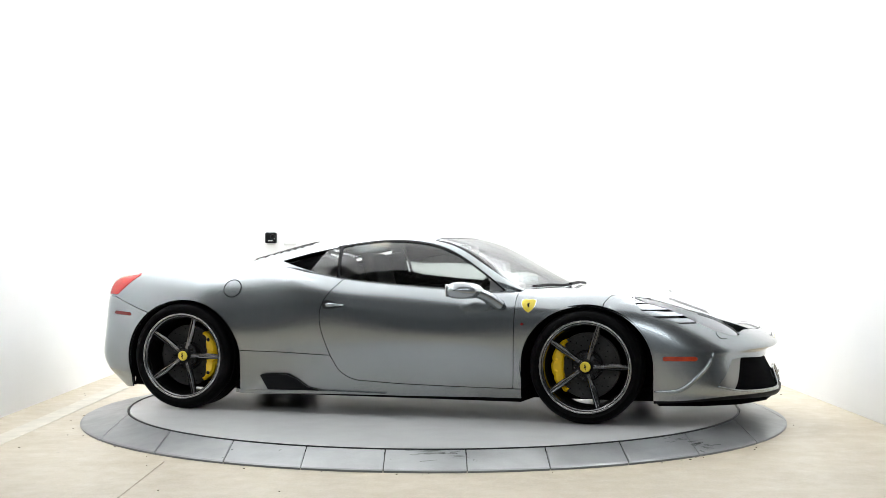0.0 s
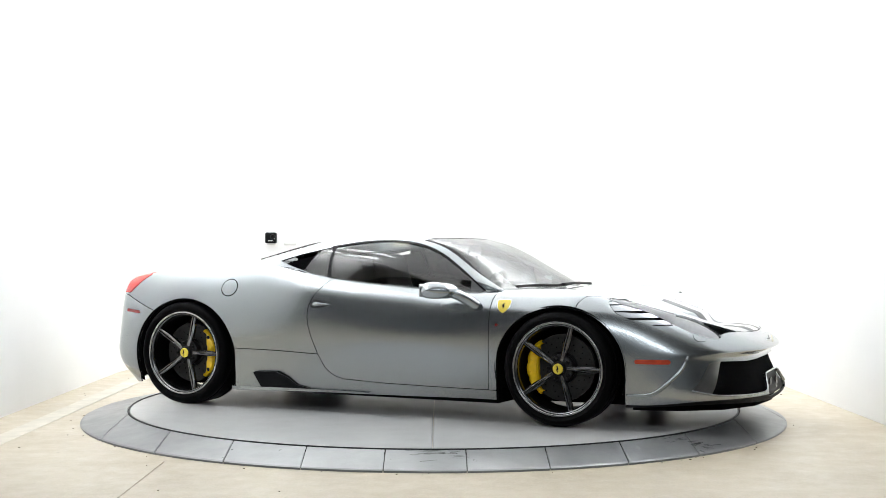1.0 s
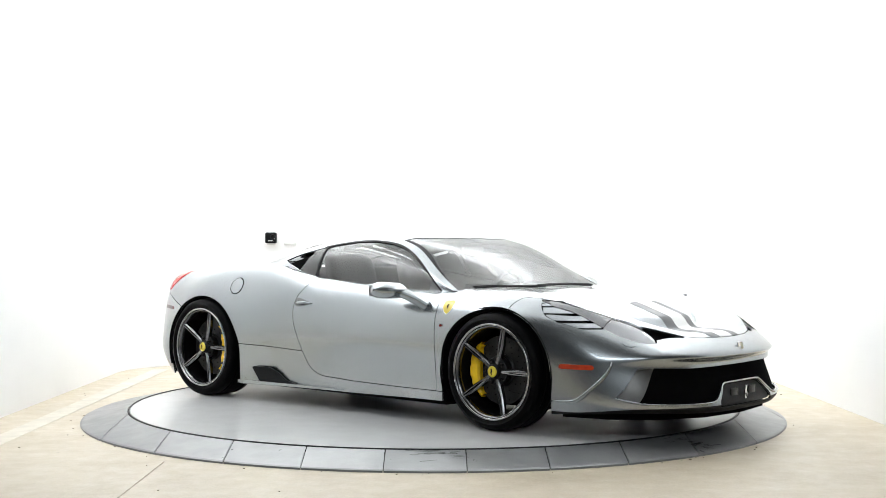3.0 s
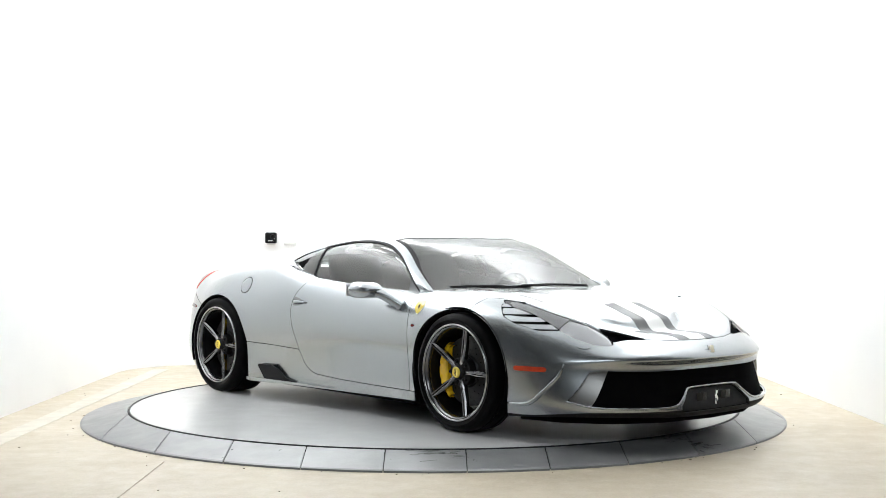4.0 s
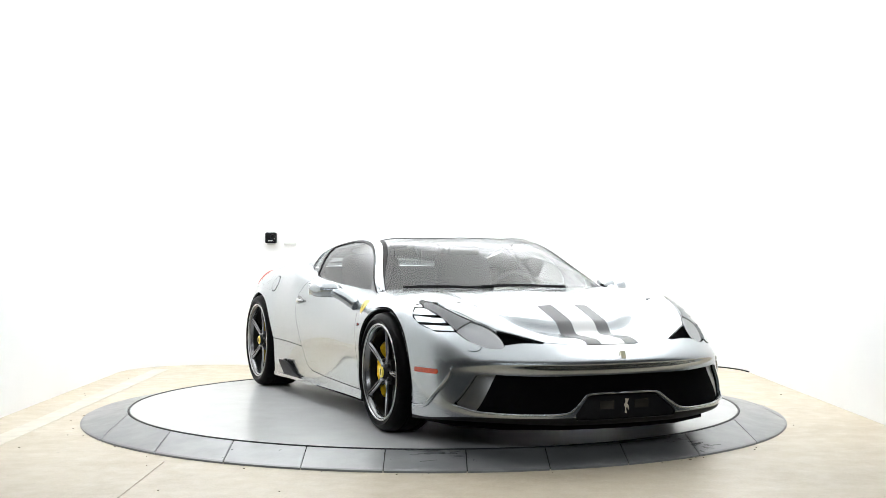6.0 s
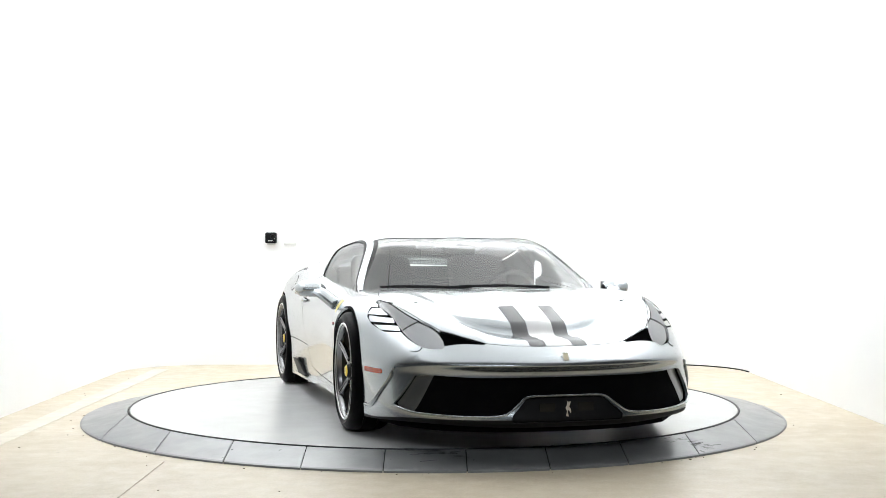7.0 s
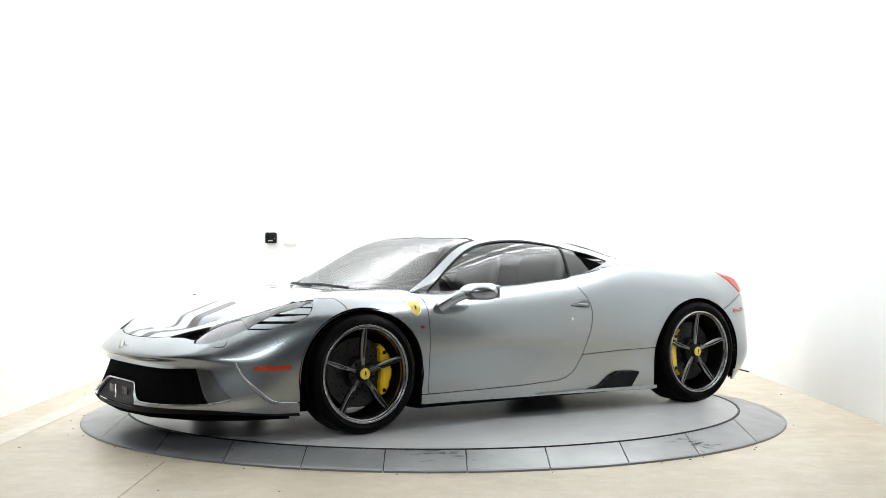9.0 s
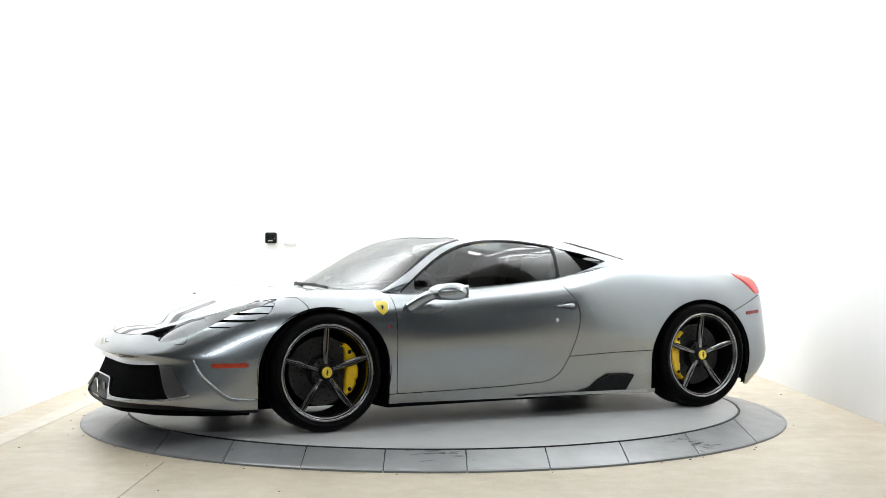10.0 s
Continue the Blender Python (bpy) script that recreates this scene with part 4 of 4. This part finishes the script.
# ---- door mirrors ----
for side in (1, -1):
    flip = (lambda q: q) if side == 1 else mirror_y
    n1, n2 = 18, 20
    S = np.zeros((n1, n2 + 1, 3))
    for i, t in enumerate(np.linspace(0, 1, n1)):
        y = 0.945 + 0.190 * t
        r = max(1e-3, math.sin(math.pi * min(1, 0.16 + 0.84 * (1 - t) ** 0.0) * 0.5)) * (1 - max(0, (t - 0.72) / 0.28) ** 2.2 * 0.92) * min(1, 0.35 + 2.6 * t)
        for j, a in enumerate(np.linspace(0, 2 * math.pi, n2 + 1)):
            cx, cz = 0.618 - 0.05 * t, 0.793 + 0.006 * t
            dx, dz = math.cos(a), math.sin(a)
            S[i, j] = (cx + r * (0.115 if dx > 0 else 0.085) * math.copysign(abs(dx) ** 0.8, dx) * (1 - 0.25 * max(dz, 0)), y, cz + r * (0.050 if dz > 0 else 0.052) * math.copysign(abs(dz) ** 0.85, dz))
    shell = grid(S)
    mir = link("door_mirror", flip((shell[0], [q[::-1] for q in shell[1]])), PAINT, car, "silver door mirror on a slanted arm", weld=True)
    arm = np.array([(.790, .900, .700), (.765, .925, .722), (.730, .960, .752), (.690, 0.99, .775), (.650, 1.01, .788)])
    armm = tube(spline(np.linspace(0, 1, 5), arm, np.linspace(0, 1, 14)), np.linspace(0.058, 0.050, 14), 12, flat=0.62)
    link("arm", flip(armm), PAINT, mir)
    gl_m = box(0.512, 1.045, .795, 0.006, 0.150, 0.075, 0.003)
    link("mirror_glass", flip(gl_m), CHROME, mir, "mirror glass", hard=40)

# ---- wipers ----
for pts in ([(1.10, -.12, .812), (1.075, -.30, .812), (1.02, -.50, .815), (.965, -.66, .81)], [(1.115, .38, .808), (1.12, .18, .817), (1.125, 0.0, .819), (1.115, -.20, .816)]):
    P = spline(np.linspace(0, 1, 4), np.array(pts), np.linspace(0, 1, 24))
    w_ob = link("wiper", tube(P, np.linspace(0.010, 0.005, 24), 6), BLACK, car, "black windscreen wiper")
    link("wiper_blade", tube(P[8:] + np.array([-0.012, 0, 0.004]), 0.006, 6), RUBBER, w_ob)
cowl = tube(spline(np.linspace(0, 1, 5), np.array([(.90, -.76, .776), (1.02, -.42, .785), (1.075, 0, .790), (1.02, .42, .785), (.90, .76, .776)]), np.linspace(0, 1, 40)), 0.016, 8)
link("cowl", cowl, BLACK, car, "black cowl below the windscreen")

# ---- seals round the side glass ----
for side in (1, -1):
    flip = (lambda q: q) if side == 1 else mirror_y
    C = CABIN
    f1 = np.maximum(sdf(xz(C), WINDOW), C[0][:, 4] - VB - 0.03)
    outer = clip(C, f1 - 0.006)
    f2 = np.maximum(sdf(xz(outer), WINDOW), outer[0][:, 4] - VB - 0.03)
    seal = clip(outer, -f2 - 0.004)
    link("window_seal", flip(offset(seal, 0.002)), BLACK, car, "black rubber window seal", solid=0.004)
    qg = clip(quart, -(quart[0][:, 0] + 0.41 - 0.67 * (quart[0][:, 2] - 1.04)))
    link("quarter_glass", flip(offset(qg, -0.004)), SIDEGLASS, car, "small rear quarter glass")

# louvres on the engine cover
for i in range(7):
    ua = 6.15 + 0.20 * i
    e1 = clip(engine, ua - engine[0][:, 3])
    e2 = clip(e1, e1[0][:, 3] - ua - 0.045)
    if e2[1]:
        link("engine_louvre", both(offset(e2, 0.006)), DARKMETAL, car, "dark louvre slat over the engine", weld=True, solid=0.006)
# low rear spoiler
sp = np.array([(-1.86, -.62, .86), (-1.90, -.35, .872), (-1.91, 0, .875), (-1.90, .35, .872), (-1.86, .62, .86)])
link("rear_spoiler", tube(spline(np.linspace(0, 1, 5), sp, np.linspace(0, 1, 40)), 0.022, 10, flat=0.5), PAINT, car, "low silver rear spoiler")

# ---- underbody and wheel housings ----
UNDER = [(-1.85, .0), (-1.85, .62), (-1.70, .66), (-.92, .66), (-.9, .86), (.92, .87), (.95, .62), (1.70, .62), (1.75, .84), (2.0, .78), (2.22, .62), (2.36, .35), (2.40, 0)]
UN = np.array(UNDER + [(x, -y) for x, y in UNDER[::-1][1:-1]])
n = len(UN)
und = (np.concatenate([np.c_[UN, np.full(n, 0.112)], np.c_[UN, np.full(n, 0.19)]]), [tuple(range(n))[::-1], tuple(range(n, 2 * n))] + [(i, (i + 1) % n, (i + 1) % n + n, i + n) for i in range(n)])
link("underbody", und, VOID, car, "flat black underbody", smooth=False)
for cx, a in ((1.328, 0.405), (-1.318, 0.408)):
    for s in (1, -1):
        th2 = np.linspace(-0.35, math.pi + 0.35, 40)
        S = np.array([[(cx + a * math.cos(t), y * s, 0.343 + (0.372 if math.sin(t) > 0 else 0.40) * math.sin(t)) for y in (0.55, 0.935)] for t in th2])
        V2, F2 = grid(S)
        inner = np.array([(cx + a * 1.05 * math.cos(t), 0.56 * s, 0.343 + 0.40 * math.sin(t)) for t in th2])
        F3 = F2 + [tuple(range(len(V2), len(V2) + len(inner)))]
        link("wheel_housing", (np.concatenate([V2, inner]), F3), VOID, car, "black wheel housing")

# ---- wheels ----
def make_wheel(radius, width, phase):
    """A wheel at the origin, its axle along y, outer face to +y."""
    w2 = width / 2
    rt = 0.279                                        # rim radius
    hubm = lathe([(0.0, 0.026), (0.034, 0.026), (0.039, 0.022), (0.044, 0.006), (0.074, 0.002), (0.083, -0.006), (0.084, -0.05)], 48)
    y0 = w2 - 0.048
    wheel_ob = link("wheel", (hubm[0] + np.array([0, y0, 0]), hubm[1]), DARKMETAL, car, "dark grey five-spoke wheel with low black tyre", hard=35)
    tyre = lathe([(rt - 0.006, w2 - 0.018), (rt + 0.004, w2 - 0.006), (rt + 0.020, w2 + 0.002), (radius - 0.040, w2 + 0.004), (radius - 0.020, w2 - 0.004), (radius - 0.006, w2 - 0.020),
                  (radius, w2 - 0.045), (radius, w2 - 0.075), (radius - 0.006, w2 - 0.078), (radius - 0.006, w2 - 0.086), (radius, w2 - 0.089), (radius, -w2 + 0.089),
                  (radius - 0.006, -w2 + 0.086), (radius - 0.006, -w2 + 0.078), (radius, -w2 + 0.075), (radius, -w2 + 0.045), (radius - 0.02, -w2 + 0.01), (rt, -w2)], 96)
    link("tyre", tyre, RUBBER, wheel_ob, "low-profile black tyre", hard=60)
    barrel = lathe([(rt - 0.003, w2 - 0.010), (rt - 0.010, w2 - 0.006), (rt - 0.018, w2 - 0.010), (rt - 0.024, w2 - 0.022), (rt - 0.030, w2 - 0.060), (rt - 0.034, -w2 + 0.02)], 96)
    link("rim", barrel, DARKMETAL, wheel_ob, "dark rim barrel", hard=60)
    edge = lathe([(rt + 0.002, w2 - 0.010), (rt, w2 - 0.003), (rt - 0.006, w2 - 0.001), (rt - 0.012, w2 - 0.004), (rt - 0.014, w2 - 0.012)], 96)
    link("rim_edge", edge, RIMLIP, wheel_ob, "bright rim edge")
    ring = lathe([(rt - 0.013, w2 - 0.008), (rt - 0.021, w2 - 0.011), (rt - 0.027, w2 - 0.020), (rt - 0.031, w2 - 0.040)], 96)
    link("rim_ring", ring, RIM, wheel_ob, "grey inner ring of the rim", hard=50)
    # five broad spokes, each with two ridges and a groove between them
    for i in range(5):
        a = math.radians(phase + 72 * i)
        rows = []
        for t in np.linspace(0, 1, 16):
            r = 0.046 + (rt - 0.012 - 0.046) * t
            hw = np.interp(t, (0, 0.2, 0.55, 0.8, 1), (0.017, 0.0145, 0.0195, 0.017, 0.0125))
            yy = y0 + 0.006 + 0.031 * t ** 1.5
            dp = 0.036 - 0.014 * t
            groove = 0.010 * smoothstep(0.12, 0.45, t)
            sec = ((-1, -dp), (-1, -0.007), (-0.62, 0), (-0.30, -0.001), (-0.10, -groove), (0.10, -groove), (0.30, -0.001), (0.62, 0), (1, -0.007), (1, -dp))
            rows.append([(r, hw * u, yy + v) for u, v in sec + sec[:1]])
        S = np.array(rows)
        c, sn = math.cos(a), math.sin(a)
        Q = np.stack([S[..., 0] * c - S[..., 1] * sn, S[..., 2], S[..., 0] * sn + S[..., 1] * c], -1)
        link("spoke", grid(Q), RIM, wheel_ob, hard=25)
        ab = a + math.radians(36)
        nut = lathe([(0.0, 0.002), (0.005, 0.002), (0.006, 0.008), (0.010, 0.008), (0.012, 0.002), (0.012, -0.01)], 14)
        link("wheel_bolt", (nut[0] + np.array([0.066 * math.cos(ab), y0 + 0.007, 0.066 * math.sin(ab)]), nut[1]), DARKMETAL, wheel_ob, hard=40)
    cap = lathe([(0.0, 0.006), (0.027, 0.005), (0.032, 0.0), (0.033, -0.006)], 32)
    link("hub_cap", (cap[0] + np.array([0, y0 + 0.028, 0]), cap[1]), BADGE, wheel_ob, "round yellow hub cap", hard=40)
    fg = prism(FIGURE * np.array([0.014, 0.020]), 0.0015)
    link("hub_figure", (fg[0] + np.array([0, y0 + 0.0335, 0]), fg[1]), BLACK, wheel_ob)
    return wheel_ob


def brake(cx, s, ahead):
    """A drilled disc and a caliper behind the spokes; ahead: which side of the axle the caliper sits on."""
    yd = 0.848
    dsk = lathe([(0.095, 0.0), (0.198, 0.0), (0.199, -0.004), (0.199, -0.030), (0.095, -0.030)], 72)
    d_ob = link("brake_disc", (dsk[0] * np.array([1, s, 1]) + np.array([cx, yd * s, 0.343]), dsk[1]), STEEL, car, "drilled grey ceramic brake disc", hard=40)
    bell = lathe([(0.0, 0.012), (0.088, 0.012), (0.096, 0.004), (0.097, -0.01)], 48)
    link("disc_bell", (bell[0] * np.array([1, s, 1]) + np.array([cx, yd * s, 0.343]), bell[1]), DARKMETAL, d_ob, hard=40)
    holes = []
    for i in range(40):
        aa = i * 2 * math.pi / 40
        rr2 = (0.125, 0.150, 0.175)[i % 3]
        h = lathe([(0.0, 0.0), (0.0042, 0.0)], 8)
        holes.append((h[0] + np.array([rr2 * math.cos(aa), 0.0008, rr2 * math.sin(aa)]), h[1]))
    hm = joined(*holes)
    link("disc_holes", (hm[0] * np.array([1, s, 1]) + np.array([cx, yd * s, 0.343]), hm[1]), VOID, d_ob)["kind"] = "stuff"
    rows = []
    angs = np.linspace(math.radians(-52), math.radians(52), 22)
    for i, aa in enumerate(angs):
        e = abs(i - 10.5) / 10.5
        ro = 0.216 - 0.012 * e ** 4 - 0.007 * (1 if i % 5 == 2 else 0)
        ri = min(0.136 / math.cos(aa), ro - 0.024) + (0.006 if 6 < i < 15 else 0)
        sec = [(ri, -0.05), (ri, 0.030), (ri + 0.010, 0.040), (ro - 0.014, 0.042), (ro, 0.030), (ro, -0.05)]
        rows.append([(r * math.cos(aa) * ahead, y, r * math.sin(aa)) for r, y in sec + sec[:1]])
    cm = grid(np.array(rows))
    cV = cm[0] * np.array([1, s, 1]) + np.array([cx, yd * s, 0.343])
    c_ob = link("brake_caliper", (cV, cm[1]), YELLOW, d_ob, "bright yellow brake caliper", hard=35)
    for aa in (-0.6, -0.2, 0.2, 0.6):
        bolt = lathe([(0.0, 0.004), (0.009, 0.004), (0.012, 0.0)], 14)
        link("caliper_bolt", (bolt[0] * np.array([1, s, 1]) + np.array([cx + ahead * 0.190 * math.cos(aa), (yd + 0.042) * s, 0.343 + 0.190 * math.sin(aa)]), bolt[1]), DARKMETAL if abs(aa) > 0.4 else YELLOW, d_ob)


for cx, rad, wid, yc, cal in ((1.325, 0.341, 0.245, 0.838, -1), (-1.325, 0.345, 0.300, 0.812, 1)):
    for s in (1, -1):
        w = make_wheel(rad, wid, 90 if s == 1 else 180)
        w.matrix_local = pose(cx, yc * s, rad + 0.0005, 0, 0, 0 if s == 1 else 180)
        brake(cx, s, cal)

# ---- interior ----
def seat(y):
    so = link("seat", box(-0.02, y, 0.34, 0.50, 0.46, 0.16, 0.05), LEATHER, car, "black leather bucket seat", hard=60)
    prof = np.array([(-.20, .30), (-.30, .48), (-.38, .68), (-.43, .86), (-.455, .98), (-.46, 1.01)])
    P = spline(np.linspace(0, 1, 6), prof, np.linspace(0, 1, 20))
    S = []
    for i, (x, z) in enumerate(P):
        t = i / 19
        hw = 0.24 - 0.03 * t if t < 0.72 else 0.218 - 0.11 * ((t - 0.72) / 0.28) ** 1.6
        row = []
        for a in np.linspace(0, 2 * math.pi, 17):
            yy = hw * math.copysign(abs(math.cos(a)) ** 0.5, math.cos(a))
            row.append((x + 0.055 * math.copysign(abs(math.sin(a)) ** 0.6, math.sin(a)) + 0.06 * abs(yy / 0.24) ** 2 * (1 - 0.6 * t), y + yy, z))
        S.append(row)
    S.append([(P[-1][0], y, P[-1][1] + 0.004)] * 17)
    link("backrest", grid(np.array(S)), LEATHER, so, hard=60)


seat(0.36)
seat(-0.36)
link("dashboard", joined(box(0.70, 0, 0.715, 0.42, 1.40, 0.10, 0.04), box(0.52, 0, 0.60, 0.16, 1.30, 0.20, 0.04), box(0.56, 0.36, 0.775, 0.20, 0.34, 0.06, 0.025)), LEATHER, car, "black leather dashboard", hard=50)
link("cabin_floor", box(0.05, 0, 0.20, 1.7, 1.50, 0.04, 0.01), VOID, car, "dark cabin floor")
link("engine", joined(box(-1.0, 0, 0.62, 0.60, 0.62, 0.30, 0.05), box(-0.95, 0.18, 0.80, 0.50, 0.16, 0.08, 0.03), box(-0.95, -0.18, 0.80, 0.50, 0.16, 0.08, 0.03)), DARKMETAL, car, "dark engine under the rear glass", hard=40)
link("bulkhead", box(-0.58, 0, 0.56, 0.06, 1.30, 0.72, 0.02), LEATHER, car, "dark bulkhead behind the seats")
link("centre_tunnel", box(0.1, 0, 0.40, 0.9, 0.22, 0.30, 0.04), LEATHER, car, "dark centre tunnel", hard=50)
for s in (1, -1):
    link("door_card", box(0.25, 0.80 * s, 0.55, 1.15, 0.05, 0.46, 0.02), LEATHER, car, "dark door lining", hard=50)
wh = [(0.40 + 0.060 * math.sin(a), 0.36 + 0.175 * math.cos(a), 0.735 + 0.155 * math.sin(a)) for a in np.linspace(0, 2 * math.pi, 36, endpoint=False)]
st = link("steering_wheel", tube(np.array(wh), 0.016, 8, closed=True), LEATHER, car, "black steering wheel")
link("wheel_boss", box(0.42, 0.36, 0.73, 0.05, 0.13, 0.10, 0.02), LEATHER, st, hard=50)
link("wheel_spoke", box(0.41, 0.36, 0.735, 0.02, 0.33, 0.03, 0.008), LEATHER, st, hard=50)
link("rear_view_mirror", box(0.40, 0, 1.035, 0.03, 0.22, 0.06, 0.014), BLACK, car, "black rear-view mirror", hard=50)
# ---- movement: the turntable and the car on it turn together ----
TURN = [(0.0, -16.1), (0.5, -20.27), (1.0, -24.55), (1.5, -28.74), (2.0, -32.93), (2.5, -37.2), (3.0, -41.4), (3.5, -45.65), (4.0, -49.75), (4.5, -53.97), (5.0, -58.13),
        (5.5, -62.45), (6.0, -66.75), (6.5, -71.0), (7.0, -75.3), (7.1, -76.2), (7.2, -82.5), (7.3, -91.28), (7.4, -99.9), (7.5, -108.3), (7.6, -116.97), (7.7, -125.5),
        (7.8, -132.7), (7.9, -135.3), (8.0, -137.16), (8.5, -141.54), (9.0, -145.91), (9.5, -150.14), (10.0, -154.38)]


def motions():
    walk(turntable, [(t, pose(0, 0, 0, 0, 0, a)) for t, a in TURN])
    walk(car, [(t, pose(0, 0, 0, 0, 0, a) @ pose(-0.148, 0.106, 0.0)) for t, a in TURN])


motions()
